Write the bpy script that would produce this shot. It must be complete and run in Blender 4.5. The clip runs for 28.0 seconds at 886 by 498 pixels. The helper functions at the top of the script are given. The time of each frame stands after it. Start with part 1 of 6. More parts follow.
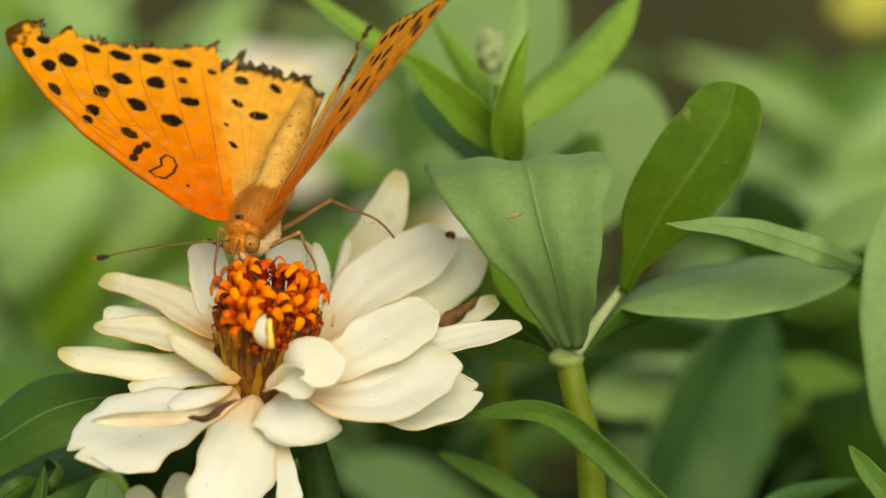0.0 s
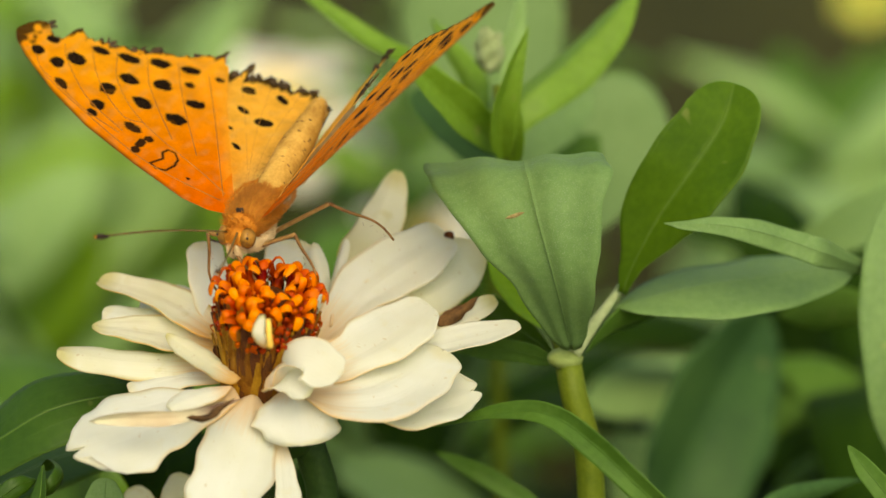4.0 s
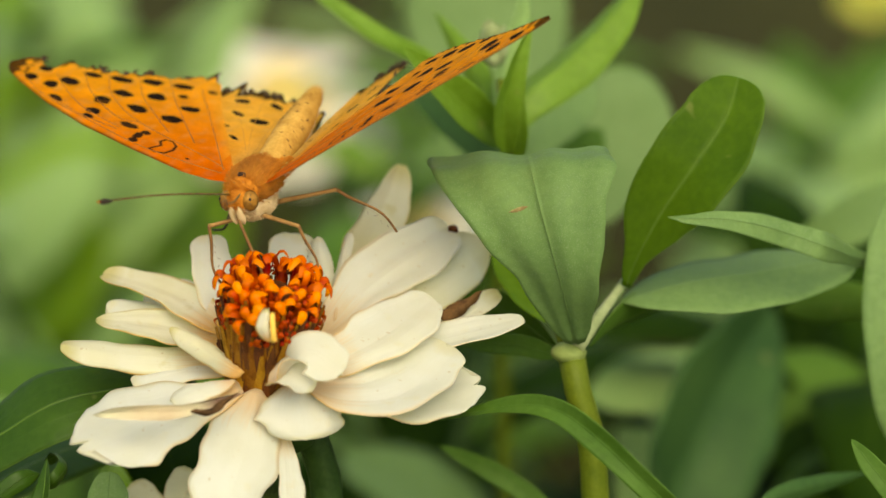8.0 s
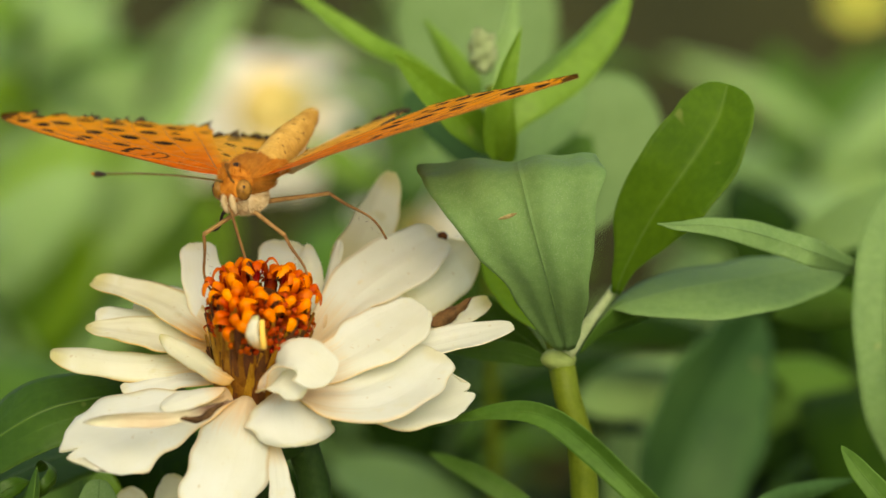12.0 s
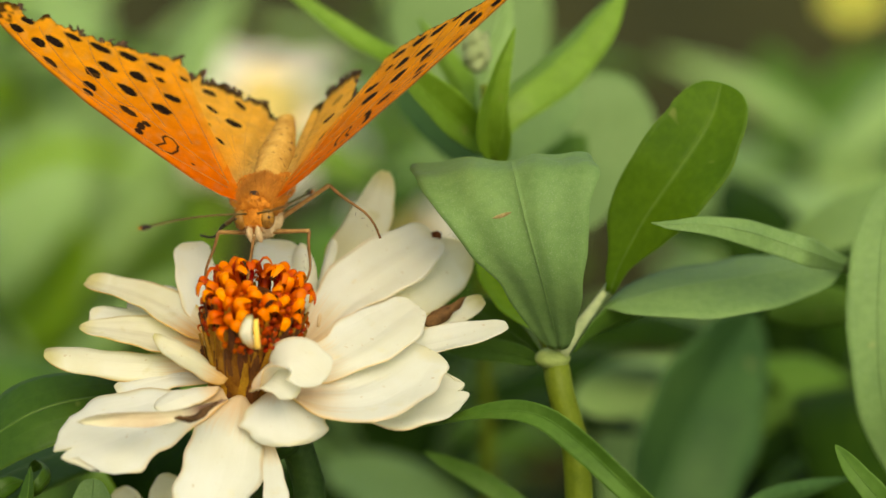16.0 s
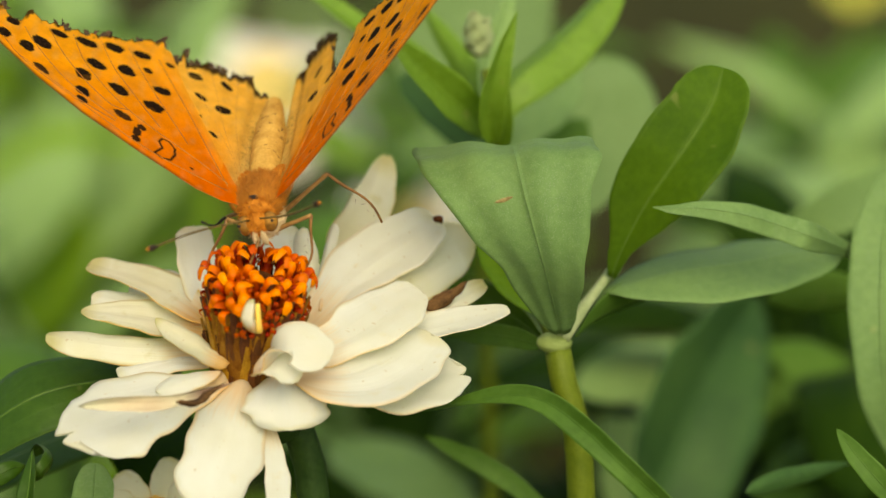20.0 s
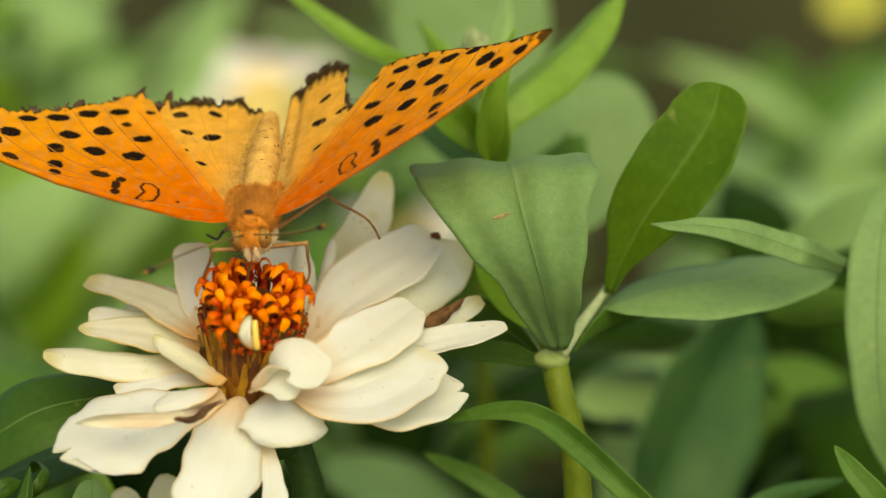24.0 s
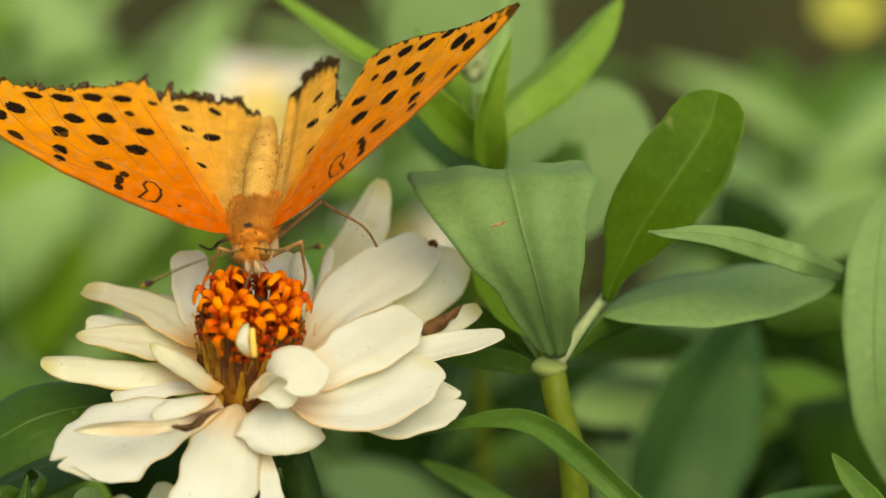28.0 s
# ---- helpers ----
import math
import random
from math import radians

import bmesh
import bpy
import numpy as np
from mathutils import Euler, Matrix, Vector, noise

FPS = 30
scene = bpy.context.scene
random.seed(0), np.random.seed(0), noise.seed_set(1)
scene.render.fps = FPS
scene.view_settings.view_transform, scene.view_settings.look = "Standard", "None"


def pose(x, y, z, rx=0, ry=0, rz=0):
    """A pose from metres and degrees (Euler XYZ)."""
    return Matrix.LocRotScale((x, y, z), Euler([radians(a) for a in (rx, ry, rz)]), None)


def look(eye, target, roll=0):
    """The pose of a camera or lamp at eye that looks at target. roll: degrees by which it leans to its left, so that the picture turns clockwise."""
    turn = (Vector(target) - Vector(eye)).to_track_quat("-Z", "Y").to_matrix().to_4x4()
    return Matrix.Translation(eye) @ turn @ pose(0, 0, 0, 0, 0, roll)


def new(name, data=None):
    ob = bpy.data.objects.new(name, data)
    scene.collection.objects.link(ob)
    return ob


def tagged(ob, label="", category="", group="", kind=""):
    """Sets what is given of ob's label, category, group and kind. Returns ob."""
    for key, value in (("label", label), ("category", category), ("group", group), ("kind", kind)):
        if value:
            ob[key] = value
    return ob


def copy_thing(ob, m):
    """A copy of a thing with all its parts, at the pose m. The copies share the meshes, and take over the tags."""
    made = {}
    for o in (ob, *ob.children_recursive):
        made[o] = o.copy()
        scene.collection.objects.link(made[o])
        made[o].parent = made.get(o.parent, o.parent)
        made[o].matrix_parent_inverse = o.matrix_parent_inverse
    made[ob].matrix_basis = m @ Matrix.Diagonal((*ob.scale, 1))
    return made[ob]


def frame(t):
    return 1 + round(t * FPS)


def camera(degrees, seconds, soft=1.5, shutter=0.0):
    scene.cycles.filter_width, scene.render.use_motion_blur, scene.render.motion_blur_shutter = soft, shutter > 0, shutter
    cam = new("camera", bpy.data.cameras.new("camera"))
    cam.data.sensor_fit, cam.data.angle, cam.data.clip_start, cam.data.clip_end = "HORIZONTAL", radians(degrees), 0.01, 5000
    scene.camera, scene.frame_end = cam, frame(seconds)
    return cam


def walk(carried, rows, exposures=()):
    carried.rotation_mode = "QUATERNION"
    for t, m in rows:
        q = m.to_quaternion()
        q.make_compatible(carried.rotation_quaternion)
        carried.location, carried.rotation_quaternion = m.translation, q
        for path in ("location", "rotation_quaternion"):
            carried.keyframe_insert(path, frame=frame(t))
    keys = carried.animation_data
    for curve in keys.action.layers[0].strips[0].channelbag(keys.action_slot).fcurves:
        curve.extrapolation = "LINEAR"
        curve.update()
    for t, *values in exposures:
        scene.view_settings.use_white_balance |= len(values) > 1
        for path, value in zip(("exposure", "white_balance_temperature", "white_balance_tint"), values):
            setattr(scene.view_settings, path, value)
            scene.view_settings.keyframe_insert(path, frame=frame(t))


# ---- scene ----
# A worn orange fritillary feeding on a white zinnia in a flower bed, seen from very near with a long lens.
# ---------------------------------------------------------------- camera
EYE = (0.00000, -0.37087, 0.44984)
cam = camera(15.0, 28.0, soft=1.5)
cam.data.dof.use_dof = True
cam.data.dof.focus_distance = 0.400
cam.data.dof.aperture_fstop = 14.5
walk(cam, [
    (0, look(EYE, (0.00000, 0.00000, 0.30000))),
    (0.5, look(EYE, (-0.00031, -0.00012, 0.29971))),
    (1, look(EYE, (-0.00031, -0.00019, 0.29953))),
    (1.5, look(EYE, (-0.00021, -0.00015, 0.29962))),
    (2, look(EYE, (0.00000, -0.00015, 0.29962))),
    (2.5, look(EYE, (0.00010, -0.00012, 0.29971))),
    (3, look(EYE, (0.00011, -0.00008, 0.29981))),
    (3.5, look(EYE, (0.00011, 0.00000, 0.30000))),
    (5.5, look(EYE, (0.00031, 0.00000, 0.30000))),
    (6, look(EYE, (0.00021, -0.00004, 0.29991))),
    (6.5, look(EYE, (-0.00020, -0.00004, 0.29991))),
    (7, look(EYE, (-0.00031, -0.00011, 0.29972))),
    (7.5, look(EYE, (-0.00041, -0.00019, 0.29952))),
    (8, look(EYE, (-0.00031, -0.00027, 0.29933))),
    (8.5, look(EYE, (-0.00010, -0.00023, 0.29943))),
    (9, look(EYE, (0.00000, -0.00011, 0.29972))),
    (9.5, look(EYE, (-0.00010, -0.00008, 0.29981))),
    (10, look(EYE, (0.00000, -0.00004, 0.29991))),
    (10.5, look(EYE, (0.00021, -0.00004, 0.29991))),
    (11, look(EYE, (0.00052, 0.00004, 0.30009))),
    (11.5, look(EYE, (0.00082, 0.00004, 0.30009))),
    (12, look(EYE, (0.00093, 0.00004, 0.30009))),
    (12.5, look(EYE, (0.00114, 0.00000, 0.30000))),
    (14.5, look(EYE, (0.00175, 0.00012, 0.30029))),
    (15, look(EYE, (0.00175, 0.00008, 0.30019))),
    (15.5, look(EYE, (0.00165, 0.00004, 0.30010))),
    (16, look(EYE, (0.00165, 0.00000, 0.30000))),
    (16.5, look(EYE, (0.00154, -0.00015, 0.29962))),
    (17, look(EYE, (0.00154, -0.00031, 0.29924))),
    (17.5, look(EYE, (0.00154, -0.00050, 0.29876))),
    (18, look(EYE, (0.00165, -0.00069, 0.29829))),
    (18.5, look(EYE, (0.00165, -0.00081, 0.29799))),
    (19, look(EYE, (0.00165, -0.00085, 0.29790))),
    (19.5, look(EYE, (0.00144, -0.00081, 0.29799))),
    (20, look(EYE, (0.00144, -0.00069, 0.29828))),
    (20.5, look(EYE, (0.00124, -0.00050, 0.29876))),
    (21, look(EYE, (0.00134, -0.00031, 0.29923))),
    (21.5, look(EYE, (0.00144, -0.00012, 0.29971))),
    (23.5, look(EYE, (0.00165, 0.00000, 0.30000))),
    (24, look(EYE, (0.00175, 0.00004, 0.30010))),
    (24.5, look(EYE, (0.00206, 0.00015, 0.30038))),
    (25, look(EYE, (0.00216, 0.00031, 0.30076))),
    (25.5, look(EYE, (0.00236, 0.00042, 0.30105))),
    (26, look(EYE, (0.00236, 0.00054, 0.30133))),
    (26.5, look(EYE, (0.00236, 0.00058, 0.30143))),
    (27, look(EYE, (0.00237, 0.00054, 0.30133))),
    (27.5, look(EYE, (0.00226, 0.00046, 0.30115))),
    (28, look(EYE, (0.00206, 0.00038, 0.30095))),
], [(0.0, 0.66, 8350, 0), (28.0, 0.66, 8350, 0)])

# ---------------------------------------------------------------- light
SUN_ELEV, SUN_TURN = 50.0, 168.0
world = bpy.data.worlds.new("sky")
scene.world = world
world.use_nodes = True
wn = world.node_tree.nodes
sky = wn.new("ShaderNodeTexSky")
sky.sky_type = "NISHITA"
sky.sun_disc = False
sky.sun_elevation, sky.sun_rotation = radians(SUN_ELEV), radians(SUN_TURN)
sky.dust_density = 3.0
world.node_tree.links.new(sky.outputs[0], wn["Background"].inputs[0])
wn["Background"].inputs[1].default_value = 0.145
sun = new("sun", bpy.data.lights.new("sun", "SUN"))
sun.data.energy, sun.data.angle, sun.data.color = 1.45, radians(60), (1.0, 0.955, 0.81)
sx, sy = math.sin(radians(SUN_TURN)), math.cos(radians(SUN_TURN))
ce, se = math.cos(radians(SUN_ELEV)), math.sin(radians(SUN_ELEV))
sun.matrix_world = look((sx * ce, sy * ce, se + 0.3), (0, 0, 0.3))


# ---------------------------------------------------------------- materials
def material(name):
    m = bpy.data.materials.new(name)
    m.use_nodes = True
    nt = m.node_tree
    return m, nt, nt.nodes["Principled BSDF"], nt.nodes["Material Output"]


def node(nt, kind, **values):
    n = nt.nodes.new(kind)
    for k, v in values.items():
        n.inputs[k.replace("_", " ")].default_value = v
    return n


def ramp(nt, source, stops):
    r = nt.nodes.new("ShaderNodeValToRGB")
    els = r.color_ramp.elements
    while len(els) < len(stops):
        els.new(0.5)
    for e, (p, c) in zip(els, stops):
        e.position, e.color = p, (*c, 1)
    nt.links.new(source, r.inputs[0])
    return r.outputs[0]


def mixed(nt, fac, a, b, kind="MIX"):
    m = nt.nodes.new("ShaderNodeMix")
    m.data_type, m.blend_type = "RGBA", kind
    for sock, v in ((m.inputs[0], fac), (m.inputs[6], a), (m.inputs[7], b)):
        if isinstance(v, bpy.types.NodeSocket):
            nt.links.new(v, sock)
        else:
            sock.default_value = v if isinstance(v, (int, float)) else (*v, 1)
    return m.outputs[2]


def maths(nt, op, a, b=0.0):
    m = nt.nodes.new("ShaderNodeMath")
    m.operation = op
    for sock, v in zip(m.inputs, (a, b)):
        if isinstance(v, bpy.types.NodeSocket):
            nt.links.new(v, sock)
        else:
            sock.default_value = v
    return m.outputs[0]


def noise_of(nt, scale, detail=3.0, coord="Object", stretch=None):
    tc = nt.nodes.new("ShaderNodeTexCoord")
    n = node(nt, "ShaderNodeTexNoise", Scale=scale, Detail=detail)
    out = tc.outputs[coord]
    if stretch:
        mp = nt.nodes.new("ShaderNodeMapping")
        mp.inputs["Scale"].default_value = stretch
        nt.links.new(out, mp.inputs[0])
        out = mp.outputs[0]
    nt.links.new(out, n.inputs["Vector"])
    return n.outputs[0]


def across_along(nt):
    """The coordinates of a blade: across (0 to 1) and along (0 at its base)."""
    tc = nt.nodes.new("ShaderNodeTexCoord")
    sep = nt.nodes.new("ShaderNodeSeparateXYZ")
    nt.links.new(tc.outputs["UV"], sep.inputs[0])
    return sep.outputs[0], sep.outputs[1]


def bump(nt, bsdf, height, strength, dist):
    b = node(nt, "ShaderNodeBump", Strength=strength, Distance=dist)
    nt.links.new(height, b.inputs["Height"])
    nt.links.new(b.outputs[0], bsdf.inputs["Normal"])


def see_through(nt, bsdf, out, colour, amount):
    tr = nt.nodes.new("ShaderNodeBsdfTranslucent")
    mx = nt.nodes.new("ShaderNodeMixShader")
    mx.inputs[0].default_value = amount
    if isinstance(colour, bpy.types.NodeSocket):
        nt.links.new(colour, tr.inputs[0])
    else:
        tr.inputs[0].default_value = (*colour, 1)
    nt.links.new(bsdf.outputs[0], mx.inputs[1])
    nt.links.new(tr.outputs[0], mx.inputs[2])
    nt.links.new(mx.outputs[0], out.inputs[0])


def leaf_material(name, dark, light, rib, gloss=0.45, thin=0.3, down=0.0, shine=0.13):
    m, nt, b, out = material(name)
    u, v = across_along(nt)
    centre = maths(nt, "ABSOLUTE", maths(nt, "SUBTRACT", u, 0.5))
    big = noise_of(nt, 90.0, 4.0)
    fine = noise_of(nt, 900.0, 3.0)
    col = ramp(nt, big, [(0.3, dark), (0.7, light)])
    col = mixed(nt, 0.35, col, ramp(nt, fine, [(0.35, dark), (0.7, light)]))
    mid = ramp(nt, centre, [(0.0, (1, 1, 1)), (0.022, (0, 0, 0))])
    side = ramp(nt, maths(nt, "ABSOLUTE", maths(nt, "SUBTRACT", centre, 0.21)), [(0.0, (0.1, 0.1, 0.1)), (0.02, (0, 0, 0))])
    lines = maths(nt, "MAXIMUM", mid, side)
    slant = maths(nt, "ADD", maths(nt, "MULTIPLY", v, 15.0), maths(nt, "MULTIPLY", centre, -9.0))
    net = ramp(nt, maths(nt, "PINGPONG", slant, 0.5), [(0.0, (0.035, 0.035, 0.035)), (0.25, (0, 0, 0))])
    lines = maths(nt, "MAXIMUM", lines, net)
    col = mixed(nt, maths(nt, "MULTIPLY", lines, 0.55), col, rib)
    col = mixed(nt, maths(nt, "MULTIPLY", ramp(nt, centre, [(0.478, (0, 0, 0)), (0.497, (1, 1, 1))]), 0.45), col, rib)
    if down:
        speck = ramp(nt, noise_of(nt, 6500.0, 2.0), [(0.54, (0, 0, 0)), (0.72, (1, 1, 1))])
        col = mixed(nt, maths(nt, "MULTIPLY", speck, down), col, (0.55, 0.66, 0.52))
    spots = ramp(nt, noise_of(nt, 260.0, 1.0), [(0.76, (0, 0, 0)), (0.8, (1, 1, 1))])
    col = mixed(nt, maths(nt, "MULTIPLY", spots, 0.25), col, (0.35, 0.33, 0.12))
    nt.links.new(col, b.inputs["Base Color"])
    b.inputs["Specular IOR Level"].default_value = shine
    b.inputs["Roughness"].default_value = gloss
    nt.links.new(ramp(nt, fine, [(0.2, (gloss - 0.1,) * 3), (0.8, (gloss + 0.12,) * 3)]), b.inputs["Roughness"])
    h = maths(nt, "SUBTRACT", maths(nt, "ADD", maths(nt, "MULTIPLY", big, 0.8), maths(nt, "MULTIPLY", fine, 0.25)), maths(nt, "MULTIPLY", lines, 0.3))
    bump(nt, b, h, 0.7, 0.0006)
    see_through(nt, b, out, mixed(nt, 1.0, col, (1.25, 1.35, 0.45), "MULTIPLY"), thin)
    return m


def petal_material(name, low, high, stain, edge, amount, thin=0.3, end=0.93, yolk=0.75):
    m, nt, b, out = material(name)
    u, v = across_along(nt)
    centre = maths(nt, "ABSOLUTE", maths(nt, "SUBTRACT", u, 0.5))
    big = noise_of(nt, 130.0, 4.0)
    streak = noise_of(nt, 1.0, 4.0, "UV", (26.0, 2.2, 1.0))
    col = ramp(nt, big, [(0.3, low), (0.62, high)])
    col = mixed(nt, maths(nt, "MULTIPLY", ramp(nt, streak, [(0.5, (0, 0, 0)), (0.75, (1, 1, 1))]), 0.16), col, low)
    rim = ramp(nt, maths(nt, "ADD", centre, maths(nt, "MULTIPLY", maths(nt, "SUBTRACT", big, 0.5), 0.5)), [(0.46, (0, 0, 0)), (0.56, (1, 1, 1))])
    tip = ramp(nt, maths(nt, "ADD", v, maths(nt, "MULTIPLY", maths(nt, "SUBTRACT", big, 0.5), 0.4)), [(end, (0, 0, 0)), (end + 0.11, (1, 1, 1))])
    foot = ramp(nt, maths(nt, "ADD", v, maths(nt, "MULTIPLY", maths(nt, "SUBTRACT", streak, 0.5), 0.3)), [(0.08, (1, 1, 1)), (0.33, (0, 0, 0))])
    blot = ramp(nt, noise_of(nt, 330.0, 3.0), [(0.64, (0, 0, 0)), (0.74, (1, 1, 1))])
    wear = maths(nt, "MAXIMUM", rim, maths(nt, "MAXIMUM", tip, maths(nt, "MULTIPLY", blot, 0.45)))
    col = mixed(nt, maths(nt, "MULTIPLY", foot, yolk), col, (0.74, 0.44, 0.06))
    col = mixed(nt, maths(nt, "MULTIPLY", wear, amount), col, stain)
    edges = ramp(nt, centre, [(0.475, (0, 0, 0)), (0.5, (1, 1, 1))])
    col = mixed(nt, maths(nt, "MULTIPLY", maths(nt, "MULTIPLY", edges, rim), amount), col, edge)
    low_rim = maths(nt, "MULTIPLY", ramp(nt, centre, [(0.44, (0, 0, 0)), (0.495, (1, 1, 1))]), ramp(nt, maths(nt, "ADD", v, maths(nt, "MULTIPLY", maths(nt, "SUBTRACT", big, 0.5), 1.2)), [(0.3, (1, 1, 1)), (0.75, (0, 0, 0))]))
    col = mixed(nt, maths(nt, "MULTIPLY", low_rim, yolk * 0.8), col, (0.76, 0.46, 0.06))
    vein = ramp(nt, noise_of(nt, 1.0, 2.0, "UV", (60.0, 1.1, 1.0)), [(0.6, (0, 0, 0)), (0.72, (1, 1, 1))])
    col = mixed(nt, maths(nt, "MULTIPLY", maths(nt, "MULTIPLY", vein, blot), amount), col, edge)
    speck = ramp(nt, noise_of(nt, 1500.0, 1.0), [(0.735, (0, 0, 0)), (0.78, (1, 1, 1))])
    col = mixed(nt, maths(nt, "MULTIPLY", speck, 0.4), col, (0.5, 0.36, 0.14))
    nt.links.new(col, b.inputs["Base Color"])
    b.inputs["Roughness"].default_value = 0.55
    b.inputs["Sheen Weight"].default_value = 0.1
    ribs = maths(nt, "PINGPONG", maths(nt, "MULTIPLY", u, 9.0), 0.5)
    bump(nt, b, maths(nt, "ADD", maths(nt, "MULTIPLY", ribs, 0.35), maths(nt, "ADD", streak, maths(nt, "MULTIPLY", big, 0.6))), 0.38, 0.0003)
    see_through(nt, b, out, mixed(nt, 1.0, col, (1.2, 1.15, 0.86), "MULTIPLY"), thin)
    return m


def plain(name, dark, light, scale=300.0, rough=0.6, metal=0.0, bumpy=0.0004, random_tint=0.0, thin=0.0):
    m, nt, b, out = material(name)
    n = noise_of(nt, scale, 4.0)
    col = ramp(nt, n, [(0.3, dark), (0.7, light)])
    fine = noise_of(nt, scale * 7, 2.0)
    col = mixed(nt, 0.3, col, ramp(nt, fine, [(0.35, dark), (0.7, light)]))
    if random_tint:
        oi = nt.nodes.new("ShaderNodeObjectInfo")
        hs = nt.nodes.new("ShaderNodeHueSaturation")
        nt.links.new(maths(nt, "ADD", 1.0 - random_tint, maths(nt, "MULTIPLY", oi.outputs["Random"], 2 * random_tint)), hs.inputs["Value"])
        nt.links.new(maths(nt, "ADD", 0.488, maths(nt, "MULTIPLY", oi.outputs["Random"], 0.024)), hs.inputs["Hue"])
        nt.links.new(col, hs.inputs["Color"])
        col = hs.outputs[0]
    nt.links.new(col, b.inputs["Base Color"])
    b.inputs["Roughness"].default_value = rough
    b.inputs["Metallic"].default_value = metal
    b.inputs["Specular IOR Level"].default_value = 0.15
    bump(nt, b, maths(nt, "ADD", n, maths(nt, "MULTIPLY", fine, 0.4)), 0.5, bumpy)
    if thin:
        see_through(nt, b, out, col, thin)
    return m


def floret_material(name, heart, middle, tip):
    """Deep orange in the throat, paler towards the rolled-out tips of the lobes."""
    m, nt, b, out = material(name)
    tc = nt.nodes.new("ShaderNodeTexCoord")
    length = nt.nodes.new("ShaderNodeVectorMath")
    length.operation = "LENGTH"
    nt.links.new(tc.outputs["Object"], length.inputs[0])
    reach = maths(nt, "ADD", maths(nt, "MULTIPLY", length.outputs["Value"], 330.0), maths(nt, "MULTIPLY", noise_of(nt, 1500.0, 2.0), 0.14))
    col = ramp(nt, reach, [(0.3, heart), (0.62, middle), (0.95, tip)])
    oi = nt.nodes.new("ShaderNodeObjectInfo")
    hs = nt.nodes.new("ShaderNodeHueSaturation")
    nt.links.new(maths(nt, "ADD", 0.72, maths(nt, "MULTIPLY", oi.outputs["Random"], 0.45)), hs.inputs["Value"])
    nt.links.new(maths(nt, "ADD", 0.488, maths(nt, "MULTIPLY", oi.outputs["Random"], 0.024)), hs.inputs["Hue"])
    nt.links.new(col, hs.inputs["Color"])
    nt.links.new(hs.outputs[0], b.inputs["Base Color"])
    b.inputs["Roughness"].default_value = 0.5
    b.inputs["Specular IOR Level"].default_value = 0.15
    see_through(nt, b, out, hs.outputs[0], 0.35)
    return m


def wing_material(name, scale_tint, thin, rough):
    """Colour from the wing's own pattern, broken up by rows of scales."""
    m, nt, b, out = material(name)
    at = nt.nodes.new("ShaderNodeAttribute")
    at.attribute_name = "pattern"
    grain = noise_of(nt, 5200.0, 2.0)
    patch = noise_of(nt, 420.0, 4.0)
    g = ramp(nt, grain, [(0.3, (0.93, 0.92, 0.9)), (0.7, (1.05, 1.05, 1.05))])
    p = ramp(nt, patch, [(0.3, (0.84, 0.8, 0.76)), (0.7, (1.06, 1.08, 1.12))])
    col = mixed(nt, 1.0, mixed(nt, 1.0, at.outputs[0], g, "MULTIPLY"), p, "MULTIPLY")
    col = mixed(nt, 1.0, col, scale_tint, "MULTIPLY")
    nt.links.new(col, b.inputs["Base Color"])
    b.inputs["Roughness"].default_value = rough
    b.inputs["Specular IOR Level"].default_value = 0.05
    bump(nt, b, maths(nt, "ADD", grain, patch), 0.35, 0.0001)
    see_through(nt, b, out, mixed(nt, 1.0, col, (1.1, 1.15, 1.1), "MULTIPLY"), thin)
    return m


LEAF_MAIN = leaf_material("leaf_mid_green", (0.05, 0.12, 0.013), (0.096, 0.195, 0.033), (0.14, 0.25, 0.06))
LEAF_GREY = leaf_material("leaf_downy_green", (0.112, 0.205, 0.064), (0.182, 0.3, 0.098), (0.15, 0.26, 0.085), 0.5, 0.25, 0.13, 0.15)
LEAF_DARK = leaf_material("leaf_deep_green", (0.04, 0.098, 0.004), (0.078, 0.158, 0.008), (0.13, 0.215, 0.04), 0.5, 0.3)
# near-black green: the deep shade low in the bed is put into the colour
LEAF_LOW_SHADED = leaf_material("leaf_low_shaded_green", (0.007, 0.023, 0.001), (0.02, 0.05, 0.003), (0.035, 0.07, 0.007), 0.6, 0.15, 0.0, 0.05)
LEAF_BLUE = leaf_material("leaf_bluish_green", (0.02, 0.058, 0.016), (0.056, 0.125, 0.032), (0.075, 0.13, 0.04), 0.42, 0.15, 0.0, 0.12)
LEAF_GLOSSY = leaf_material("leaf_glossy_green", (0.02, 0.06, 0.004), (0.045, 0.1, 0.01), (0.1, 0.17, 0.035), 0.4, 0.2, 0.0, 0.2)
LEAF_YOUNG = leaf_material("leaf_fresh_green", (0.12, 0.24, 0.012), (0.21, 0.365, 0.045), (0.29, 0.43, 0.09), 0.42, 0.4, 0.0, 0.3)
LEAF_PALE = leaf_material("leaf_pale_green", (0.225, 0.365, 0.115), (0.33, 0.485, 0.185), (0.35, 0.5, 0.2), 0.5, 0.33)
LEAF_LIME = leaf_material("leaf_lime_green", (0.15, 0.29, 0.012), (0.25, 0.41, 0.03), (0.27, 0.42, 0.07), 0.5, 0.4)
LEAF_SAGE = leaf_material("leaf_sage_green", (0.135, 0.225, 0.075), (0.2, 0.305, 0.118), (0.22, 0.32, 0.13), 0.5, 0.33)
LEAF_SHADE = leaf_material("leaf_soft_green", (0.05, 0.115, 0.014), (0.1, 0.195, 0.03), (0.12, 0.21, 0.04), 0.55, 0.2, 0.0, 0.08)
